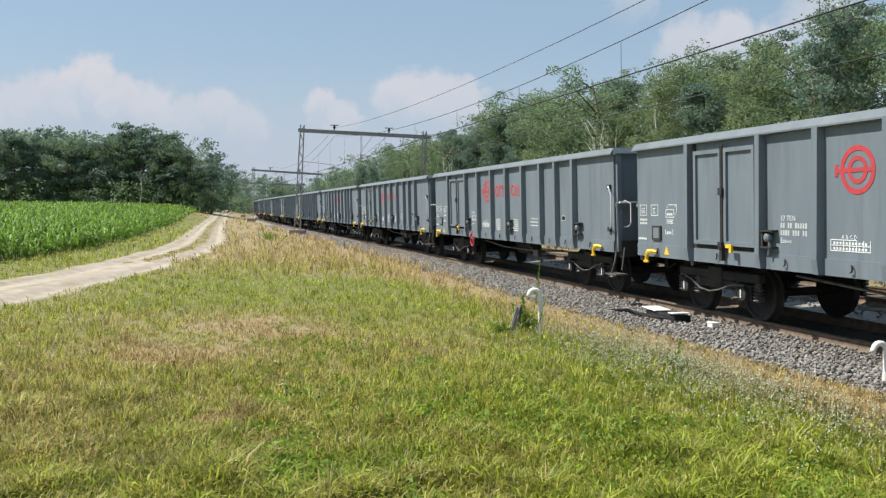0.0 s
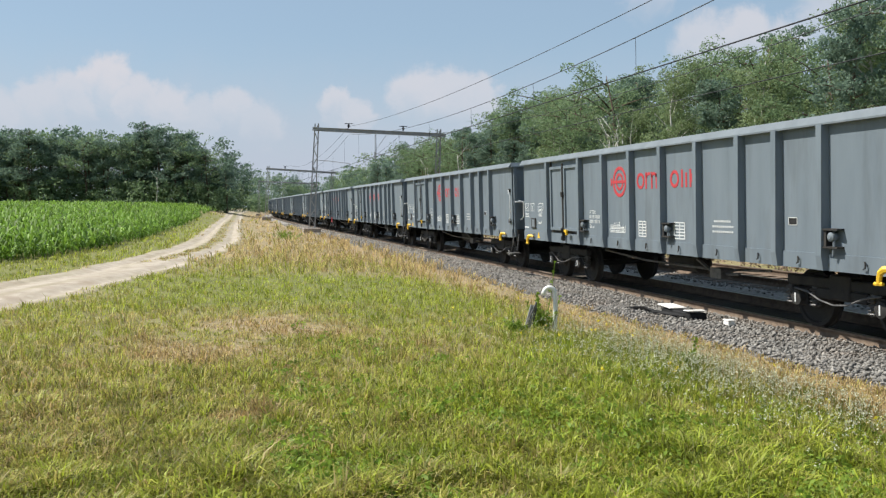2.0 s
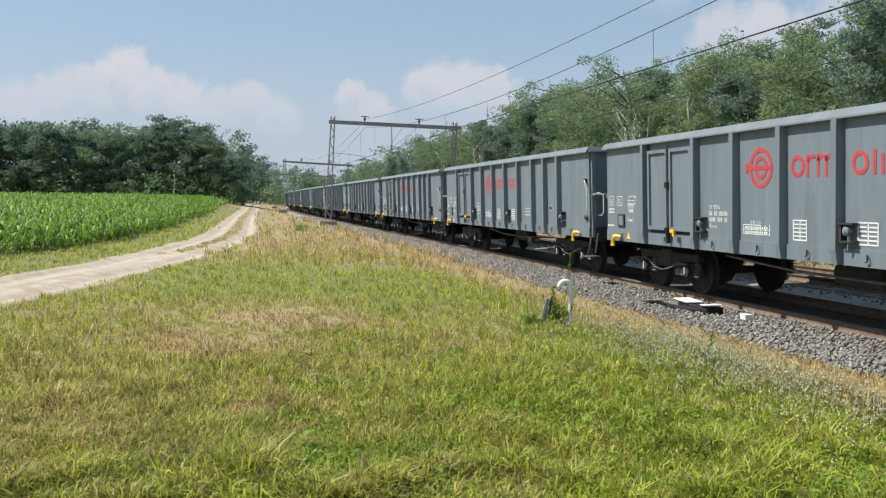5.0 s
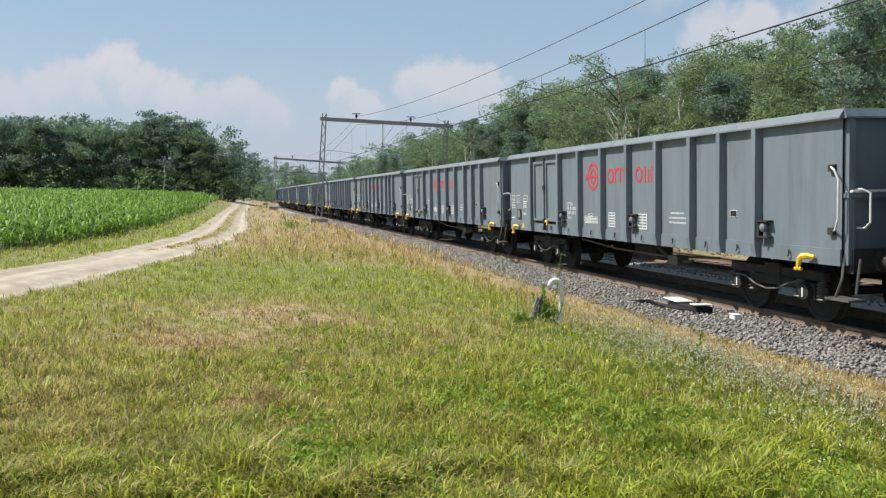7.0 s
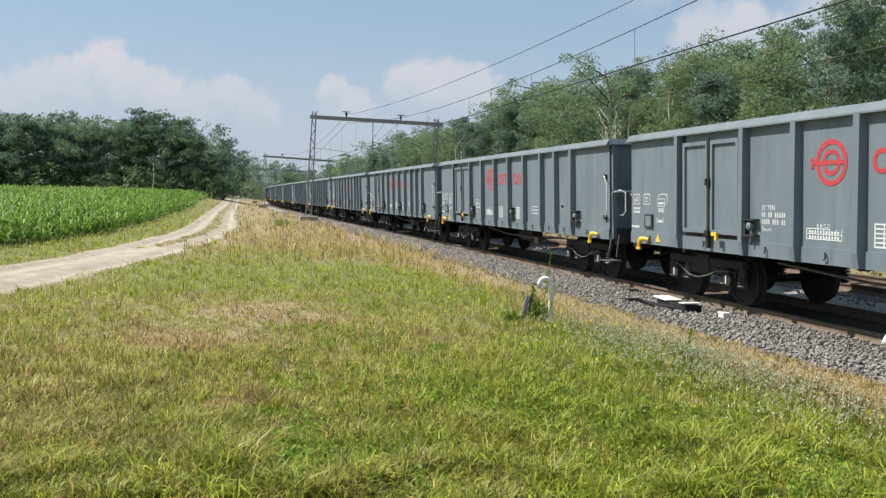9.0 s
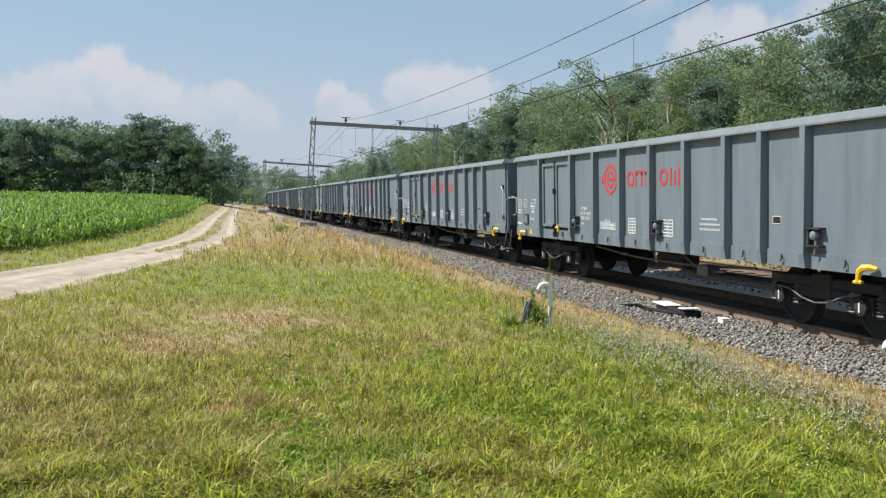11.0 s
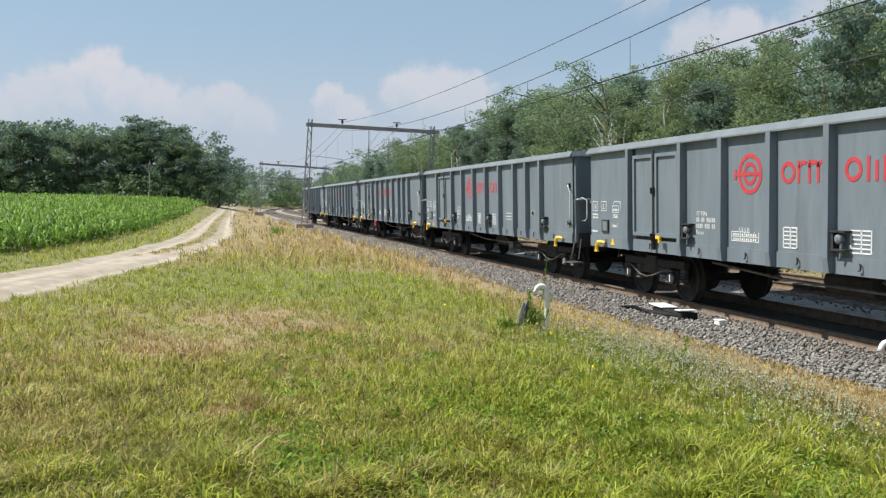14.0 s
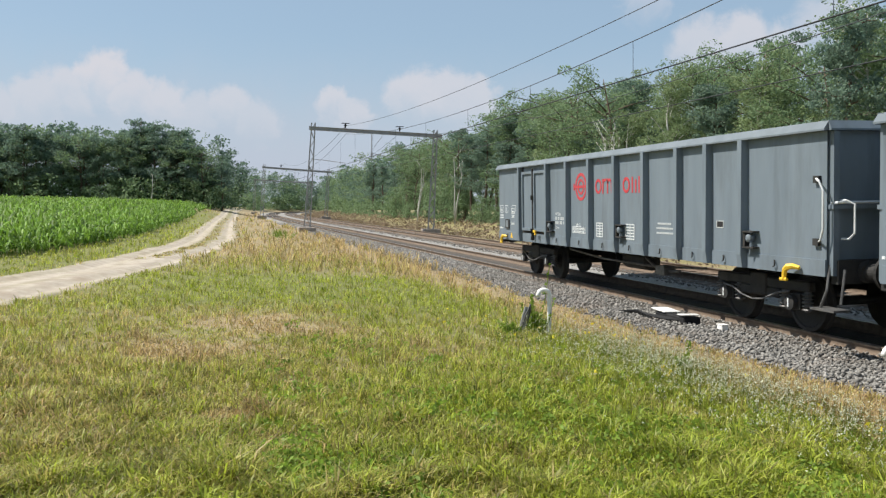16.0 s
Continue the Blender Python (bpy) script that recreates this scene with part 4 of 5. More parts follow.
        for q in (2.36, 1.47):
            bm = bmesh.new()
            box(bm, x - 0.16, x - 0.04, -SIDE - 0.05, -SIDE - 0.001, q - 0.05, q + 0.05)
            bm.transform(rot)
            part("handrail_foot", bm, "dark", w)
        bm = bmesh.new()
        x = HALF
        tube(bm, [(x, -1.3, 2.05), (x + 0.12, -1.28, 2.06), (x + 0.2, -1.2, 2.0), (x + 0.2, -1.2, 1.6), (x + 0.12, -1.22, 1.52), (x, -1.25, 1.52)], 0.016, 6)
        tube(bm, [(x - 0.02, -1.4, 2.02), (x + 0.06, -1.38, 2.03), (x + 0.06, -0.2, 2.03)], 0.022, 6)
        bm.transform(rot)
        part("end_handrail", bm, "railing", w, "pale end handrail")
        bm = bmesh.new()
        tube(bm, [(HALF - 0.05, -SIDE + 0.05, 1.15), (HALF - 0.02, -SIDE - 0.02, 0.8), (HALF - 0.1, -SIDE - 0.06, 0.55)], 0.02, 6)
        tube(bm, [(HALF + 0.2, -SIDE + 0.1, 1.1), (HALF + 0.22, -SIDE + 0.02, 0.62)], 0.02, 6)
        box(bm, HALF - 0.2, HALF + 0.3, -SIDE - 0.16, -SIDE + 0.12, 0.52, 0.55)
        bm.transform(rot)
        part("step", bm, "steel", w, "grey steel shunter's step")

    both(sidewall)
    for k in (1, -1):
        rot = Matrix.Rotation(0 if k == 1 else math.pi, 4, "Z")
        bm = bmesh.new()
        box(bm, HALF - 0.1, HALF - 0.06, -SIDE + 0.01, SIDE - 0.01, 1.0, 3.04)
        bm.transform(rot)
        part("end_wall", bm, "paint", w, "grey steel end wall")
        for y in (-1.41, -0.5, 0.5, 1.31):
            bm = bmesh.new()
            box(bm, HALF - 0.058, HALF + 0.03, y, y + 0.1, 1.0, 3.03)
            bm.transform(rot)
            part("end_post", bm, "paint", w)
        bm = bmesh.new()
        box(bm, HALF - 0.056, HALF + 0.05, -SIDE + 0.02, SIDE - 0.02, 1.94, 2.0)
        bm.transform(rot)
        part("end_beam", bm, "paint", w)
        bm = bmesh.new()
        vs = [(HALF + 0.06, 3.035), (HALF + 0.06, 3.06), (HALF, 3.172), (HALF - 0.1, 3.172), (HALF - 0.1, 3.035)]
        a = [bm.verts.new((x, -SIDE - 0.03, z)) for x, z in vs]
        b = [bm.verts.new((x, SIDE + 0.03, z)) for x, z in vs]
        for i in range(5):
            bm.faces.new((a[i], b[i], b[(i + 1) % 5], a[(i + 1) % 5]))
        bm.faces.new(a)
        bm.faces.new(b[::-1])
        bm.transform(rot)
        part("end_rail", bm, "paint", w)
        bm = bmesh.new()
        box(bm, HALF - 0.08, HALF + 0.06, -1.35, 1.35, 0.88, 1.22)
        bm.transform(rot)
        part("headstock", bm, "dark", w, "dark end beam")
        for y in (-0.875, 0.875):
            bm = bmesh.new()
            disc(bm, [(0.0, 0.16), (0.12, 0.16), (0.13, 0.12), (0.34, 0.12), (0.35, 0.09), (0.42, 0.09), (0.425, 0.235), (0.455, 0.22), (0.462, 0.1)], 20, Matrix.Translation((HALF + 0.02, y, 1.05)) @ Matrix.Rotation(-math.pi / 2, 4, "Z"))
            bm.transform(rot)
            part("buffer", bm, "dark", w, "black round side buffer", smooth=False)
        bm = bmesh.new()
        tube(bm, [(HALF + 0.05, 0, 1.0), (HALF + 0.2, 0, 1.02), (HALF + 0.42, 0, 0.86), (HALF + 0.3, 0, 0.6)], 0.045, 6)
        tube(bm, [(HALF + 0.05, -0.35, 0.95), (HALF + 0.25, -0.38, 0.62), (HALF + 0.42, -0.3, 0.72)], 0.022, 6)
        bm.transform(rot)
        part("screw_coupling", bm, "dark", w, "dark screw coupling with brake hose")
        # bogie
        bg = new("bogie")
        bg.parent = w
        bg.matrix_basis = Matrix.Translation((k * 5.2, 0, 0)) @ rot
        for y in (-1.0, 1.0):
            bm = bmesh.new()
            box(bm, -1.25, 1.25, y - 0.07, y + 0.07, 0.66, 0.82)
            box(bm, -0.55, 0.55, y - 0.075, y + 0.075, 0.5, 0.661)
            box(bm, -0.22, 0.22, y - 0.1, y + 0.1, 0.52, 0.88)
            bevel(bm, 0.02)
            part("side_frame", bm, "dark", bg)
        bm = bmesh.new()
        box(bm, -0.25, 0.25, -0.92, 0.92, 0.56, 0.9)
        part("bolster", bm, "dark", bg)
        for x in (-0.9, 0.9):
            bm = bmesh.new()
            disc(bm, [(-0.95, 0.07), (0.95, 0.07)], 10, Matrix.Translation((x, 0, 0.46)))
            part("axle", bm, "dark", bg)
            for y in (-1, 1):
                bm = bmesh.new()
                disc(bm, [(0.68 * y, 0.495), (0.715 * y, 0.48), (0.72 * y, 0.46), (0.81 * y, 0.455), (0.815 * y, 0.40), (0.79 * y, 0.38), (0.765 * y, 0.2), (0.8 * y, 0.12), (0.82 * y, 0.1)], 22, Matrix.Translation((x, 0, 0.46)))
                part("wheel", bm, "dark", bg, "dirty black steel wheel")
                bm = bmesh.new()
                disc(bm, [(0.86 * y, 0.12), (1.1 * y, 0.13), (1.16 * y, 0.12), (1.17 * y, 0.06)], 14, Matrix.Translation((x, 0, 0.48)))
                box(bm, x - 0.17, x + 0.17, min(0.92 * y, 1.08 * y), max(0.92 * y, 1.08 * y), 0.38, 0.62)
                part("axle_box", bm, "dark", bg, "greasy black axle box")
                bm = bmesh.new()
                box(bm, x - 0.014, x + 0.014, min(1.171 * y, 1.178 * y), max(1.171 * y, 1.178 * y), 0.41, 0.55)
                part("paint_stripe", bm, "white", bg, "white inspection stripe")
                for dx in (-0.28, 0.28):
                    bm = bmesh.new()
                    for i in range(5):
                        z = 0.385 + i * 0.058
                        disc(bm, [(-0.016, 0.08), (0.0, 0.095), (0.016, 0.08)], 9, Matrix.Translation((x + dx, 1.02 * y, z)) @ Matrix.Rotation(math.pi / 2, 4, "X"))
                    tube(bm, [(x + dx, 1.02 * y, 0.35), (x + dx, 1.02 * y, 0.66)], 0.05, 8)
                    part("spring", bm, "steel", bg, "greasy coil spring")
        for y in (-1, 1):
            bm = bmesh.new()
            tube(bm, [(-0.95, 1.14 * y, 0.62), (-0.6, 1.18 * y, 0.6), (-0.3, 1.2 * y, 0.5), (0.0, 1.2 * y, 0.45), (0.3, 1.2 * y, 0.48), (0.6, 1.18 * y, 0.6), (0.9, 1.14 * y, 0.66)], 0.015, 5)
            part("brake_hose", bm, "steel", bg, "drooping grey brake hose")
    bm = bmesh.new()
    box(bm, -HALF + 0.1, HALF - 0.1, -SIDE + 0.04, SIDE - 0.04, 1.12, 1.19)
    part("floor_plate", bm, "inside", w, "worn brown wagon floor")
    bm = bmesh.new()
    for y in (-0.55, 0.45):
        box(bm, -HALF + 0.1, HALF - 0.1, y, y + 0.1, 0.9, 1.121)
    for x in (-2.2, -0.8, 0.6, 2.0):
        box(bm, x, x + 0.1, -1.35, 1.35, 0.94, 1.121)
    part("underframe", bm, "dark", w, "dark underframe beams")
    bm = bmesh.new()
    disc(bm, [(-0.55, 0.1), (-0.5, 0.2), (0.5, 0.2), (0.55, 0.1)], 16, Matrix.Translation((0.4, -0.75, 0.78)) @ Matrix.Rotation(math.pi / 2, 4, "Z"))
    part("air_tank", bm, "dark", w, "black compressed-air tank")
    bm = bmesh.new()
    tube(bm, [(-3.2, -0.9, 0.85), (-1.0, -1.0, 0.74), (1.6, -1.0, 0.72), (3.3, -0.9, 0.8)], 0.025, 6)
    tube(bm, [(1.3, -1.1, 0.9), (1.9, -1.1, 0.66), (2.6, -1.05, 0.7)], 0.03, 6)
    box(bm, 1.9, 2.25, -1.2, -0.95, 0.6, 0.78)
    part("brake_rigging", bm, "steel", w, "greasy brake rods and valve")

    # painted marks
    def marks(k, rot):
        bm = bmesh.new()
        c, z, y = 6.17 - HALF, 2.42, -SIDE
        ring(bm, c, z, 0.255, 0.325, y)
        ring(bm, c, z, 0.125, 0.185, y)
        box(bm, c - 0.42, c + 0.27, y - 0.0065, y + 0.001, z - 0.03, z + 0.03)
        box(bm, c - 0.43, c - 0.37, y - 0.007, y + 0.001, z - 0.08, z + 0.08)
        bm.transform(rot)
        part("round_emblem", bm, "red", w, "red double-ring emblem")
        bm = bmesh.new()
        c = 2.41
        for u in (7.14, 8.52):
            ring(bm, u - HALF, c, 0.105, 0.165, y)
        for u, tall in ((7.38, 0.33), (7.62, 0.33), (7.81, 0.30), (7.99, 0.30), (8.80, 0.33), (8.95, 0.27), (9.10, 0.33)):
            box(bm, u - HALF - 0.028, u - HALF + 0.028, y - 0.006, y + 0.001, c - 0.165, c - 0.165 + tall)
        ring(bm, 7.50 - HALF, c + 0.03, 0.08, 0.135, y, a0=60, a1=165)
        for u in (7.71, 7.90):
            ring(bm, u - HALF, c + 0.04, 0.065, 0.12, y, a0=10, a1=170)
        ring(bm, 9.29 - HALF, c, 0.105, 0.165, y, a0=70, a1=290)
        bm.transform(rot)
        tagged(part("red_marking", bm, "red", w, "row of red painted rings and strokes"), kind="stuff")
        bm = bmesh.new()
        for z, gaps in ((1.62, (2, 5)), (1.51, (4, 8))):
            for i in range(11):
                if i not in gaps:
                    bar(bm, 4.69 + 0.056 * i, z, 0.036, 0.078)
            bm.transform(rot)
            tagged(part("number_line", bm, "faded", w, "line of white painted bars"), kind="stuff")
            bm = bmesh.new()
        for i in range(3):
            bar(bm, 5.78, 1.33 + 0.075 * i, 0.75 - (0.0 if i < 2 else 0.25), 0.012)
        for x in (5.78, 6.03, 6.15, 6.28, 6.41, 6.53):
            bar(bm, x, 1.33, 0.012, 0.16)
        for i in range(2):
            for x in np.arange(5.84, 6.48, 0.06):
                bar(bm, float(x), 1.35 + 0.075 * i, 0.035, 0.035)
        bm.transform(rot)
        tagged(part("load_table", bm, "white", w, "white-ruled load table"), kind="stuff")
        bm = bmesh.new()
        for a, b, cw in ((7.15, 7.48, 0.05), (8.6, 9.0, 0.07)):
            for i in range(6):
                bar(bm, a, 1.28 + 0.06 * i, b - a, 0.02)
            for x in (a, (a + b) / 2, b - 0.012):
                bar(bm, x, 1.28, 0.02, 0.32)
        bm.transform(rot)
        tagged(part("data_grid", bm, "white", w, "white data grids"), kind="stuff")
        bm = bmesh.new()
        for u, ww, z in ((10.0, 0.5, 1.62), (9.95, 0.8, 1.53), (9.95, 0.62, 1.44)):
            x = u
            while x < u + ww:
                bar(bm, x, z, 0.05, 0.035)
                x += 0.065
        bm.transform(rot)
        tagged(part("address_line", bm, "faded", w, "three lines of small white bars"), kind="stuff")
        bm = bmesh.new()
        for u, zz in ((0.28, 1.77), (0.72, 1.77)):
            for q in ((0, 0, 0.27, 0.012), (0, 0.2, 0.27, 0.012), (0, 0, 0.012, 0.2), (0.26, 0, 0.012, 0.212)):
                bar(bm, u + q[0], zz + q[1], q[2], q[3])
        bar(bm, 0.79, 1.82, 0.1, 0.012)
        bar(bm, 0.79, 1.9, 0.1, 0.012)
        bar(bm, 0.83, 1.82, 0.012, 0.09)
        for z in (1.67, 1.60):
            for x in np.arange(0.28, 0.55, 0.06):
                bar(bm, float(x), z, 0.035, 0.04)
        for x in np.arange(0.2, 0.55, 0.07):
            bar(bm, float(x), 1.3, 0.05, 0.04)
        bm.transform(rot)
        tagged(part("type_box", bm, "white", w, "white outlined boxes"), kind="stuff")
        bm = bmesh.new()
        for q in ((1.28, 1.74, 0.30, 0.012), (1.28, 1.74, 0.012, 0.14), (1.28, 1.88, 0.30, 0.012), (1.57, 1.74, 0.012, 0.14), (1.38, 1.97, 0.30, 0.012), (1.67, 1.83, 0.012, 0.14), (1.33, 1.92, 0.012, 0.05), (1.62, 1.92, 0.012, 0.05), (1.62, 1.78, 0.012, 0.05), (1.33, 1.78, 0.05, 0.04), (1.4, 1.78, 0.05, 0.04), (1.47, 1.78, 0.05, 0.04), (1.3, 1.63, 0.26, 0.012), (1.3, 1.69, 0.26, 0.012), (1.34, 1.65, 0.04, 0.03), (1.41, 1.65, 0.04, 0.03), (1.48, 1.65, 0.04, 0.03), (1.26, 1.42, 0.012, 0.1), (1.32, 1.43, 0.035, 0.05), (1.38, 1.43, 0.035, 0.05), (1.44, 1.43, 0.035, 0.05), (1.52, 1.42, 0.012, 0.1)):
            bar(bm, *q)
        bm.transform(rot)
        tagged(part("volume_sign", bm, "white", w, "white outlined volume sign"), kind="stuff")
        up = Matrix(((1, 0, 0, 0), (0, 0, -1, 0), (0, 1, 0, 0), (0, 0, 0, 1)))
        for body, size, u, z in (("37 TEN", 0.11, 4.69, 1.73), ("GE", 0.14, 0.32, 1.82), ("A B C D", 0.085, 6.0, 1.5), ("Eanos", 0.11, 4.69, 1.40)):
            text_mesh(body, size, "lettering", "white", w, rot @ Matrix.Translation((u - 0.13 - HALF, -SIDE - 0.006, z)) @ up)

    both(marks)
    bm = bmesh.new()
    v = [bm.verts.new(p) for p in ((1.12 - HALF, -SIDE - 0.03, 1.05), (1.3 - HALF, -SIDE - 0.03, 1.05), (1.21 - HALF, -SIDE - 0.03, 1.2), (1.12 - HALF, -SIDE - 0.022, 1.05), (1.3 - HALF, -SIDE - 0.022, 1.05), (1.21 - HALF, -SIDE - 0.022, 1.2))]
    bm.faces.new(v[:3])
    bm.faces.new((v[0], v[2], v[5], v[3]))
    bm.faces.new((v[1], v[4], v[5], v[2]))
    bm.faces.new((v[0], v[3], v[4], v[1]))
    part("warning_sign", bm, "yellow", w, "small yellow warning triangle")
    return w


PITCH = 15.74
WAGON = build_wagon()
TRAIN = [WAGON] + [copy_thing(WAGON, Matrix.Identity(4)) for _ in range(30)]


# where the tail of the train is along the line, second by second
TAIL = [(0.0, 446.97), (0.5, 433.1), (1.0, 419.28), (1.5, 405.43), (2.0, 391.6), (2.5, 377.78), (3.0, 363.93), (3.5, 350.03), (4.0, 336.13), (6.5, 266.6), (7.0, 251.74), (7.5, 237.78), (8.0, 223.8), (8.5, 209.88), (9.0, 195.92), (11.5, 126.07), (12.0, 112.06), (12.5, 98.05), (13.0, 84.04), (13.5, 70.05), (14.0, 56.07), (14.5, 42.08), (15.0, 28.02), (15.5, 14.0), (16.0, -0.07)]


def wagon_pose(t, n):
    """Pose of the n-th wagon, counted from the tail, at t seconds."""
    s = float(np.interp(t, [a for a, _ in TAIL], [b for _, b in TAIL])) - n * PITCH
    a, b = line(s), line(s - 14.8)
    mid = (a + b) / 2
    x = (b - a).normalized()
    y0 = Vector((0, 0, 1)).cross(x)
    z = (Vector((0, 0, 1)) - CANT * y0).normalized()
    y = z.cross(x)
    m = Matrix((x, y, z)).transposed().to_4x4()
    return Matrix.Translation((mid.x, mid.y, 0.047)) @ m


def motions():
    times = [0.0, 0.1] + [0.5 * i for i in range(1, 32)] + [15.9, 16.0]
    for n, wagon in enumerate(TRAIN):
        walk(wagon, [(t, wagon_pose(t, n)) for t in times])


# ---------------------------------------------------------------- maize
def field_edge(y):
    """Right-hand limit of the maize at depth y."""
    return np.interp(y, [0, 15, 23, 30, 38, 46, 80, 140], [-13.9, -13.4, -13.0, -13.2, -14.4, -15.9, -23.8, -37.8])


def build_maize():
    pts = []
    for y0, y1, n in ((14, 30, 1400), (30, 55, 3000), (55, 95, 2900), (95, 152, 2200)):
        y = rng.uniform(y0, y1, n)
        e = field_edge(y)
        x = e - (0.62 * y + 6 + e) * rng.uniform(0, 1, n)
        # plants stand in rows beside the road
        row = np.round((x - e) / 0.75)
        x = e + row * 0.75 + rng.normal(0, 0.05, n)
        pts.append(np.column_stack([x, y, np.full(n, 1.0 + 0.45 * (y0 > 50) + 0.3 * (y0 > 90))]))
    P = np.concatenate(pts)
    P = P[P[:, 0] > -0.62 * P[:, 1] - 4]
    s, lat = rail_coords(P[:, 0], P[:, 1])
    gz = ground_z(P[:, 0], P[:, 1], lat)
    V, F = [], []
    n = len(P)
    base = 0
    hgt = rng.uniform(1.0, 1.35, n) * (1 - 0.5 * np.exp(-np.maximum(field_edge(P[:, 1]) - P[:, 0], 0) / 2.6))
    for k in range(8):
        f = 0.14 + 0.11 * k
        a = rng.uniform(0, 6.28, n) if k % 2 == 0 else a + math.pi + rng.normal(0, 0.3, n)
        L = rng.uniform(0.45, 0.75, n) * (1.0 if k < 7 else 0.65) * (0.45 + 0.45 * hgt)
        w = rng.uniform(0.024, 0.042, n) * P[:, 2]
        dx, dy = np.cos(a), np.sin(a)
        z0 = gz + hgt * f * 0.8
        rise = rng.uniform(0.34, 0.65, n) * L * (1 + 0.6 * (k > 5))
        for part_k, (r, dz, ww) in enumerate(((0.02, 0.0, 0.6), (0.45, 1.0, 1.0), (0.8, 0.75, 0.75), (1.0, 0.1, 0.1))):
            cx, cy, cz = P[:, 0] + dx * L * r, P[:, 1] + dy * L * r, z0 + rise * dz
            V.append(np.column_stack([cx - dy * w * ww, cy + dx * w * ww, cz]))
            V.append(np.column_stack([cx + dy * w * ww, cy - dx * w * ww, cz + 0.012]))
        i = np.arange(n)
        for j in range(3):
            o = base + 2 * j * n
            F.append(np.column_stack([o + i, o + n + i, o + 3 * n + i, o + 2 * n + i]))
        base += 8 * n
    # stalks
    for dx in (-0.014, 0.014):
        V.append(np.column_stack([P[:, 0] + dx, P[:, 1], gz - 0.05]))
        V.append(np.column_stack([P[:, 0] + dx * 0.4, P[:, 1], gz + hgt * 0.85]))
    i = np.arange(n)
    F.append(np.column_stack([base + i, base + 2 * n + i, base + 3 * n + i, base + n + i]))
    tagged(raw("maize_field", np.concatenate(V), np.concatenate(F), "corn"), "rows of knee-high to waist-high green maize plants", "maize", kind="stuff")


build_maize()


# ---------------------------------------------------------------- meadow
def on_meadow(x, y, lat):
    ok = (lat < -2.85 - 0.25 * wob(x, y, 0.5, 3)) & (np.abs(x - road_x(y)) > 1.22 + 0.2 * wob(x, y, 0.7, 7) + 0.14 * wob(x, y, 0.25, 18)) & (x > field_edge(y) + 0.15)
    return ok


def blades(n, y_far, x0, x1, keep_fn, height_fn, per, width, dry_shift=0.0, bow=(0.5, 1.3)):
    """Tufts of bowed blades: each a tapering strip of two lengths, turned every way."""
    y = 1 / rng.uniform(1 / y_far, 1 / 4.6, n)
    x = y * rng.uniform(x0, x1, n)
    s, lat = rail_coords(x, y)
    k = keep_fn(x, y, lat)
    x, y, lat = x[k], y[k], lat[k]
    gz = ground_z(x, y, lat)
    dry = dryness(x, y, lat) + dry_shift + rng.normal(0, 0.22, len(x))
    size = height_fn(x, y, lat) * rng.uniform(0.65, 1.4, len(x))
    m = len(x)
    X, Y, Z, H = (np.repeat(v, per) for v in (x, y, gz, size))
    q = m * per
    a = rng.uniform(0, 6.28, q)
    spread = rng.uniform(0.0, 0.045, q) * (1 + Y / 14)
    px, py = X + np.cos(a) * spread, Y + np.sin(a) * spread
    a = a + rng.normal(0, 0.7, q)
    long = H * rng.uniform(0.6, 1.45, q)
    e0 = rng.uniform(0.75, 1.5, q)                       # rise of the lower length, then the bow
    e1 = e0 - rng.uniform(bow[0], bow[1], q)
    dx, dy = np.cos(a), np.sin(a)
    w = np.maximum(width * rng.uniform(0.6, 1.5, q), 0.00036 * Y)
    b = a + math.pi / 2 + rng.normal(0, 0.5, q)
    wx, wy = np.cos(b) * w, np.sin(b) * w
    mx, my, mz = px + dx * long * 0.55 * np.cos(e0), py + dy * long * 0.55 * np.cos(e0), Z + long * 0.55 * np.sin(e0)
    tx, ty, tz = mx + dx * long * 0.5 * np.cos(e1), my + dy * long * 0.5 * np.cos(e1), np.maximum(mz + long * 0.5 * np.sin(e1), Z + 0.01)
    V = np.stack([np.stack([px - wx * 0.6, py - wy * 0.6, Z - 0.02], -1), np.stack([px + wx * 0.6, py + wy * 0.6, Z - 0.02], -1), np.stack([mx + wx, my + wy, mz], -1), np.stack([mx - wx, my - wy, mz], -1), np.stack([tx, ty, tz], -1)], 1).reshape(-1, 3)
    F = (np.array([(0, 1, 2), (0, 2, 3), (3, 2, 4)])[None] + 5 * np.arange(q)[:, None, None]).reshape(-1, 3)
    d = np.clip(np.repeat(dry, per) + rng.normal(0, 0.2, q), 0, 1)
    return V, F, np.repeat(d, 5)


def meadow_height(x, y, lat):
    tall = smooth(19, 27, y) * smooth(-20, -9, lat - 2) * (0.6 + 0.5 * wob(x, y, 2.0, 4))
    tuft = np.maximum(0, wob(x, y, 0.28, 12)) + 0.6 * np.maximum(0, wob(x, y, 0.9, 6))
    h = 0.07 + 0.11 * tuft + 0.26 * np.clip(tall, 0, 1) + 0.05 * smooth(-6, -4.5, lat)
    h = h * (1 - 0.6 * smooth(-4.4, -3.5, lat) * smooth(30, 20, y))
    h = h * (1 - 0.5 * smooth(1.2, 0.4, np.hypot((x + 2.6) / 1.5, (y - 11.6) / 2.0)))
    return np.maximum(h * (1 + 0.003 * y), 0.045)


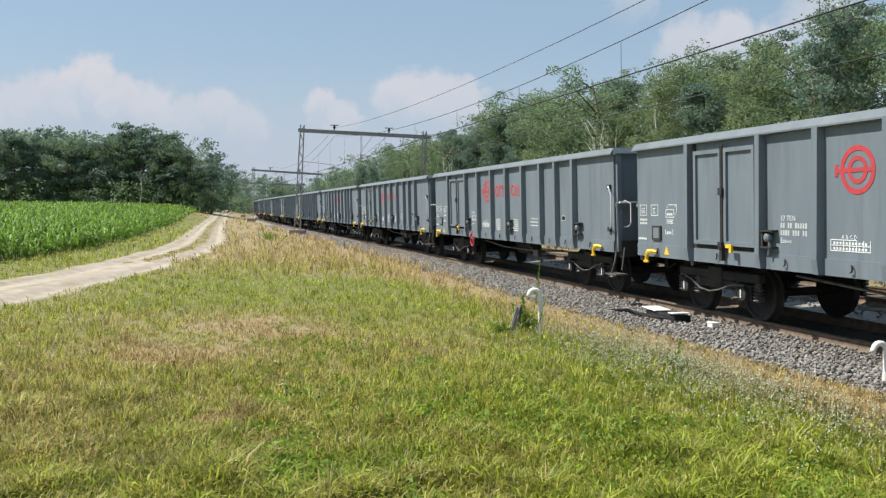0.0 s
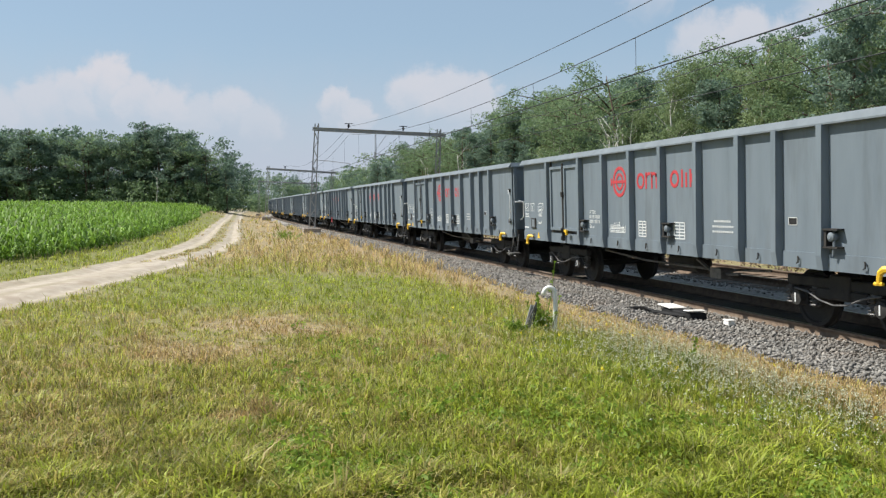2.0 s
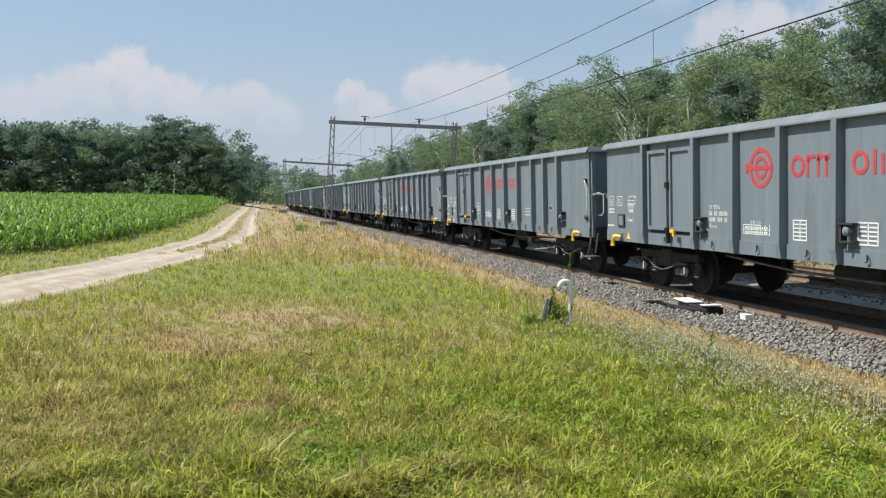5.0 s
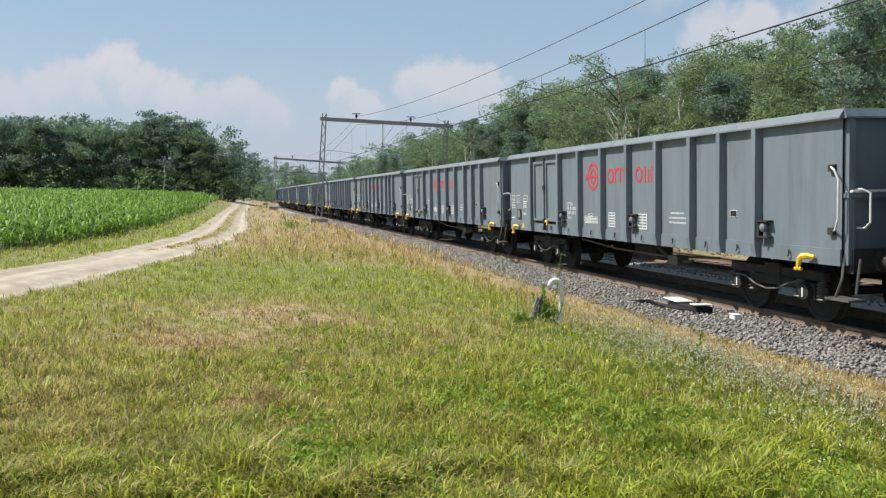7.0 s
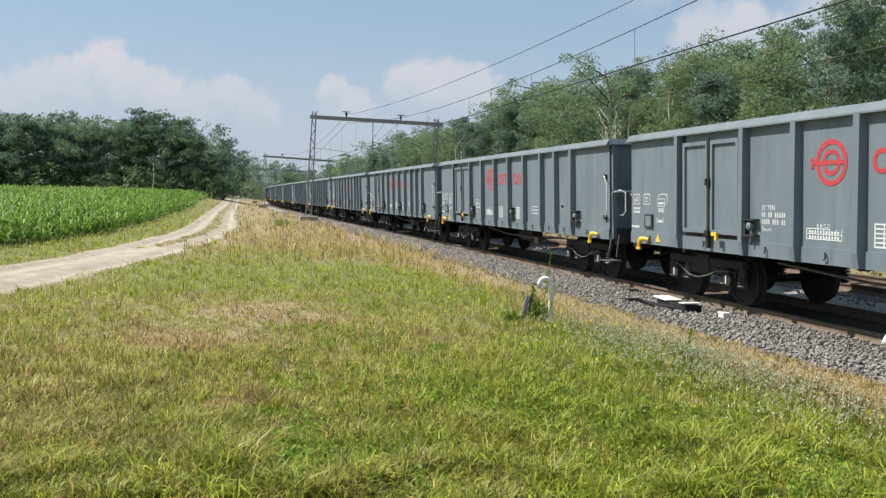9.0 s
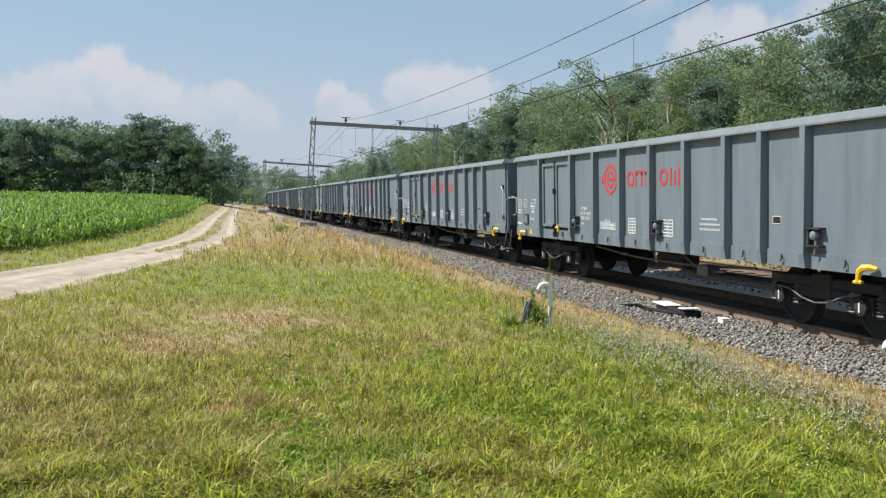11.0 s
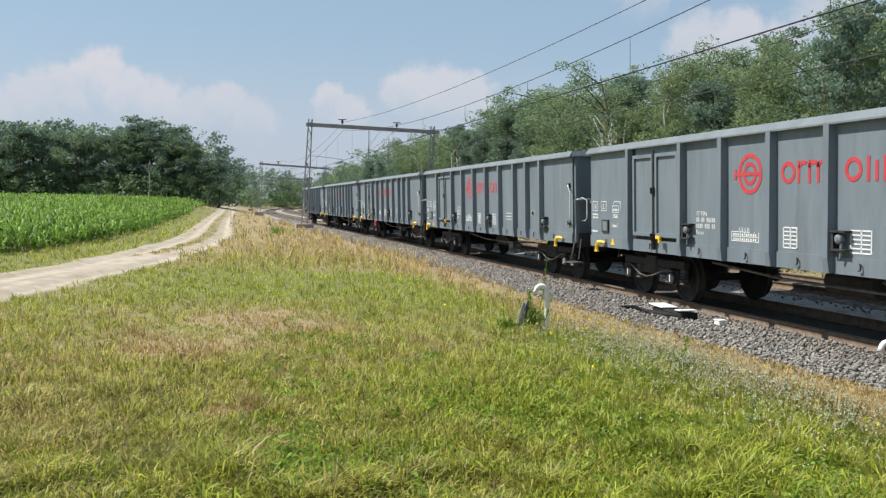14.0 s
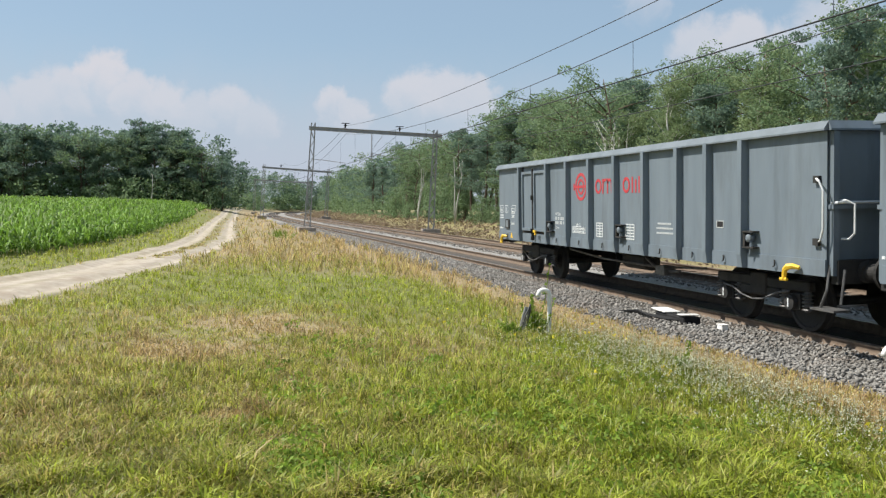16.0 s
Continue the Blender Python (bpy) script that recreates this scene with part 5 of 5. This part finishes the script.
def build_grass():
    V, F, d = blades(50000, 220.0, -0.6, 0.6, on_meadow, meadow_height, 6, 0.0042)
    ob = raw("meadow_grass", V, F, "grass", attr=("dry", d))
    tagged(ob, "patchy meadow grass, green and sun-dried straw blades", "grass", kind="stuff")
    # rank green tussocks and the grassy middle of the track
    V, F, d = blades(9000, 24.0, -0.6, 0.6, lambda x, y, lat: on_meadow(x, y, lat) & (wob(x, y, 0.5, 41) + 0.5 * wob(x, y, 0.17, 42) > 0.75 - 0.5 * smooth(-0.5, 1.5, x)) & (lat < -4.4), lambda x, y, lat: 0.165 + 0.05 * wob(x, y, 0.3, 43), 8, 0.005, -0.3, (0.7, 1.7))
    tagged(raw("grass_tussocks", V, F, "grass", attr=("dry", d)), "rank green tussocks of arching grass", "grass", kind="stuff")
    V, F, d = blades(90000, 100.0, -0.42, -0.18, lambda x, y, lat: (np.abs(x - road_x(y) - 0.04) < 0.2 + 0.2 * wob(x, y, 0.9, 4)) & (y > 27 + 5 * wob(x, y, 0.5, 44)), lambda x, y, lat: 0.07 + 0 * x, 7, 0.005)
    tagged(raw("track_grass", V, F, "grass", attr=("dry", d)), "low grass along the middle of the farm track", "grass", kind="stuff")
    # broad-leaved weeds among the grass
    n = 5200
    y = 1 / rng.uniform(1 / 22.0, 1 / 4.8, n)
    x = y * rng.uniform(-0.2, 0.6, n)
    s, lat = rail_coords(x, y)
    k = on_meadow(x, y, lat) & (wob(x, y, 0.8, 9) + 0.7 * rng.uniform(-1, 1, n) > 0.3 + 0.6 * smooth(8, 12, y)) & (lat < -4.2)
    x, y, lat = x[k], y[k], lat[k]
    c = np.column_stack([x, y, ground_z(x, y, lat) + 0.07])
    V, F = leaf_cloud(c, rng.uniform(0.04, 0.11, len(x)), 12, 0.022, rng, 0.6)
    tagged(raw("meadow_weeds", V, F, "weed"), "low clumps of bright green broad-leaved weeds", "weeds", kind="stuff")
    # small white and yellow flowers
    for name, mat, n, x0, y0, sx, sy, sz, label in (("white_flowers", "petal", 7500, 3.05, 9.3, 0.8, 2.0, 0.0078, "small white wildflowers on thin stems"), ("yellow_flowers", "buttercup", 60, 3.2, 10.5, 1.3, 3.2, 0.02, "scattered small yellow wildflowers")):
        x, y = rng.normal(x0, sx, n), rng.normal(y0, sy, n)
        x = x + (9.2 - y) * 0.18
        s, lat = rail_coords(x, y)
        k = (lat < -4.3) & (y > 5)
        x, y, lat = x[k], y[k], lat[k]
        c = np.column_stack([x, y, ground_z(x, y, lat) + rng.uniform(0.12, 0.3, len(x))])
        V, F = leaf_cloud(c, np.full(len(x), 0.018), 4, sz, rng)
        stems_b = c - np.array([0, 0, 0.25])
        st = np.stack([stems_b - [0.002, 0, 0], stems_b + [0.002, 0, 0], c, c + [0.001, 0, 0]], 1).reshape(-1, 3)
        tagged(raw(name, V, F, mat), label, "wildflowers", kind="stuff")
        tagged(raw("flower_stems", st, np.arange(len(st)).reshape(-1, 4), "weed"), "thin green flower stems", "wildflowers", kind="stuff")


build_grass()


# ---------------------------------------------------------------- small things by the line
def at_ground(x, y):
    s, lat = rail_coords([x], [y])
    return float(ground_z(np.array([x]), np.array([y]), lat)[0])


def vent_pipe(x, y, h, turn, label):
    v = tagged(new("vent_pipe"), label, "vent pipe", "gooseneck pipes beside the track")
    pts = [(0, 0, -0.15), (0, 0, 0.1), (0.006, 0, h * 0.5), (0, 0, h - 0.1)]
    for a in np.linspace(0, 190, 9):
        pts.append((-0.085 + 0.085 * math.cos(radians(a)), 0, h - 0.09 + 0.09 * math.sin(radians(a))))
    bm = bmesh.new()
    tube(bm, pts, 0.034, 10)
    part("bent_pipe", bm, "white_plastic", v, smooth=True)
    bm = bmesh.new()
    tube(bm, [(0, 0, 0.02), (0, 0, 0.09)], 0.044, 10)
    part("collar", bm, "white_plastic", v)
    v.matrix_basis = Matrix.Translation((x, y, at_ground(x, y))) @ Matrix.Rotation(turn, 4, "Z")
    return v


vent_pipe(1.56, 12.75, 0.66, 0.1, "white gooseneck vent pipe standing in the grass")
p = line(-17.1, -2.3)
vent_pipe(p.x, p.y, 0.62, 0.2, "white gooseneck vent pipe at the ballast edge")


def marker_plate(x, y):
    m = tagged(new("cable_marker"), "bent grey steel cable marker leaning in the weeds", "marker post")
    bm = bmesh.new()
    box(bm, -0.05, 0.05, -0.012, 0.012, -0.1, 0.33)
    bevel(bm, 0.008)
    part("plate", bm, "mast", m)
    bm = bmesh.new()
    tube(bm, [(-0.035, -0.03, -0.1), (-0.02, -0.03, 0.2), (0.02, -0.025, 0.38), (0.05, -0.02, 0.3), (0.06, -0.02, 0.05)], 0.014, 6)
    part("bent_rod", bm, "steel", m)
    m.matrix_basis = Matrix.Translation((x, y, at_ground(x, y) + 0.05)) @ Matrix.Rotation(0.25, 4, "Y") @ Matrix.Rotation(0.5, 4, "Z")


marker_plate(1.17, 12.8)


def tall_weed(x, y, h, n, seed, label):
    r2 = np.random.default_rng(seed)
    w = tagged(new("weed_plant"), label, "weed")
    bm = bmesh.new()
    c, r = [], []
    for i in range(n):
        hh = h * (1.0 if i == 0 else r2.uniform(0.3, 0.55))
        dx, dy = r2.normal(0, 0.07 + 0.25 * (n > 12), 2)
        tube(bm, [(dx * 0.3, dy * 0.3, -0.05), (dx, dy, hh * 0.5), (dx * 1.3, dy * 1.3, hh)], 0.006, 5)
        for k in np.linspace(0.15, 1.0, 7):
            c.append((dx * (0.3 + k), dy * (0.3 + k), hh * k))
            r.append((0.06 * (1.2 - k) if hh * k < 0.45 else 0.0) + 0.015)
    part("stem", bm, "weed", w)
    V, F = leaf_cloud(c, r, 9, 0.022, r2, 0.8)
    raw("leaves", V, F, "weed", w)
    w.matrix_basis = Matrix.Translation((x, y, at_ground(x, y)))


tall_weed(1.36, 12.95, 1.02, 6, 3, "bushy green weed with one tall seed stalk")
tall_weed(1.38, 12.86, 0.55, 12, 4, "bushy green weed round the pipe")
tall_weed(0.95, 12.2, 0.4, 8, 5, "grey-green weed in the meadow")
tall_weed(2.75, 9.9, 0.35, 8, 6, "dark green weed clump in the meadow")
tall_weed(-8.4, 47.0, 0.9, 16, 8, "round green shrub in the dry grass")
tall_weed(-8.9, 47.4, 0.8, 14, 9, "round green shrub in the dry grass")


def cable_box():
    """Trackside cable box with pale lids, seen beside the rail."""
    b = tagged(new("cable_box"), "black trackside cable box with broken white lids", "cable box")
    s0, l0 = -11.03, -1.70
    o = line(s0, l0, -0.10)
    m = Matrix.Translation(o) @ Matrix.Rotation(-float(bend(np.float64(s0))) - math.pi / 2, 4, "Z")
    bm = bmesh.new()
    box(bm, -0.42, 0.6, -0.17, 0.17, -0.02, 0.112)
    bevel(bm, 0.02)
    part("housing", bm, "rubber", b)
    for x0, x1, tilt in ((-0.55, -0.05, 0.05), (0.42, 0.62, -0.04)):
        bm = bmesh.new()
        box(bm, x0, x1, -0.2, 0.14, 0.118, 0.142, Matrix.Rotation(tilt, 4, "Y"))
        bevel(bm, 0.01)
        part("lid", bm, "white_plastic", b, "dirty white plastic lid")
    for k in range(5):
        bm = bmesh.new()
        y = -0.24 - 0.05 * k
        tube(bm, [(-1.0 - 0.1 * k, y - 0.15, 0.0), (-0.6, y, 0.03 + 0.02 * k), (-0.1, y - 0.05, 0.07), (0.3, y + 0.1, 0.05), (0.45, -0.15, 0.04)], 0.014, 6)
        part("cable", bm, "rubber", b, "black loose cable")
    b.matrix_basis = m
    c = tagged(new("cover_block"), "small white plastic cover block lying on ballast", "cover block")
    bm = bmesh.new()
    box(bm, -0.08, 0.08, -0.065, 0.065, -0.03, 0.045)
    bevel(bm, 0.012)
    part("block", bm, "white_plastic", c)
    bm = bmesh.new()
    box(bm, -0.088, 0.088, -0.072, 0.072, 0.046, 0.065)
    bevel(bm, 0.006)
    part("lip", bm, "white_plastic", c)
    c.matrix_basis = Matrix.Translation(line(-12.4, -1.58, -0.07)) @ Matrix.Rotation(-1.3, 4, "Z")


cable_box()


def handbrake_wheel(wagon):
    bm = bmesh.new()
    for k in range(24):
        a, b2 = 2 * math.pi * k / 24, 2 * math.pi * (k + 1) / 24
        tube(bm, [(4.68 - HALF + 0.2 * math.cos(a), -SIDE - 0.04, 0.91 + 0.2 * math.sin(a)), (4.68 - HALF + 0.2 * math.cos(b2), -SIDE - 0.04, 0.91 + 0.2 * math.sin(b2))], 0.02, 5)
    for a in (0.5, 2.6, 4.7):
        tube(bm, [(4.68 - HALF, -SIDE - 0.02, 0.91), (4.68 - HALF + 0.2 * math.cos(a), -SIDE - 0.04, 0.91 + 0.2 * math.sin(a))], 0.015, 5)
    part("handbrake_wheel", bm, "red", wagon, "red spoked handbrake wheel")


def stencilled_panels(wagon):
    """Black painted panels with white outlines on the doors of one wagon."""
    y = -SIDE - 0.036
    for x0, x1, z0, z1, strokes in ((2.72, 3.0, 1.48, 1.78, ()), (3.3, 3.93, 1.46, 1.8, (3.39, 3.5, 3.6, 3.68, 3.77, 3.86))):
        bm = bmesh.new()
        box(bm, x0 - HALF, x1 - HALF, y - 0.006, y, z0, z1)
        panel = part("black_panel", bm, "rubber", wagon, "black painted panel with white outline")
        bm = bmesh.new()
        frame_ring(bm, x0 - HALF - 0.012, x1 - HALF + 0.012, z0 - 0.012, z1 + 0.012, 0.02, y - 0.009, y - 0.001)
        part("white_outline", bm, "white", panel, "white painted outline")
        if strokes:
            bm = bmesh.new()
            for i, u in enumerate(strokes):
                box(bm, u - HALF - 0.012, u - HALF + 0.012, y - 0.009, y - 0.005, z0 + (0.0 if i % 2 else 0.1), z1 - (0.1 if i % 3 == 0 else 0.0))
            tagged(part("stencil_marking", bm, "white", panel, "white painted strokes"), kind="stuff")


stencilled_panels(TRAIN[2])
for n in (2, 22, 28):
    handbrake_wheel(TRAIN[n])
    tagged(TRAIN[n], "grey open freight wagon with a red handbrake wheel")


motions()
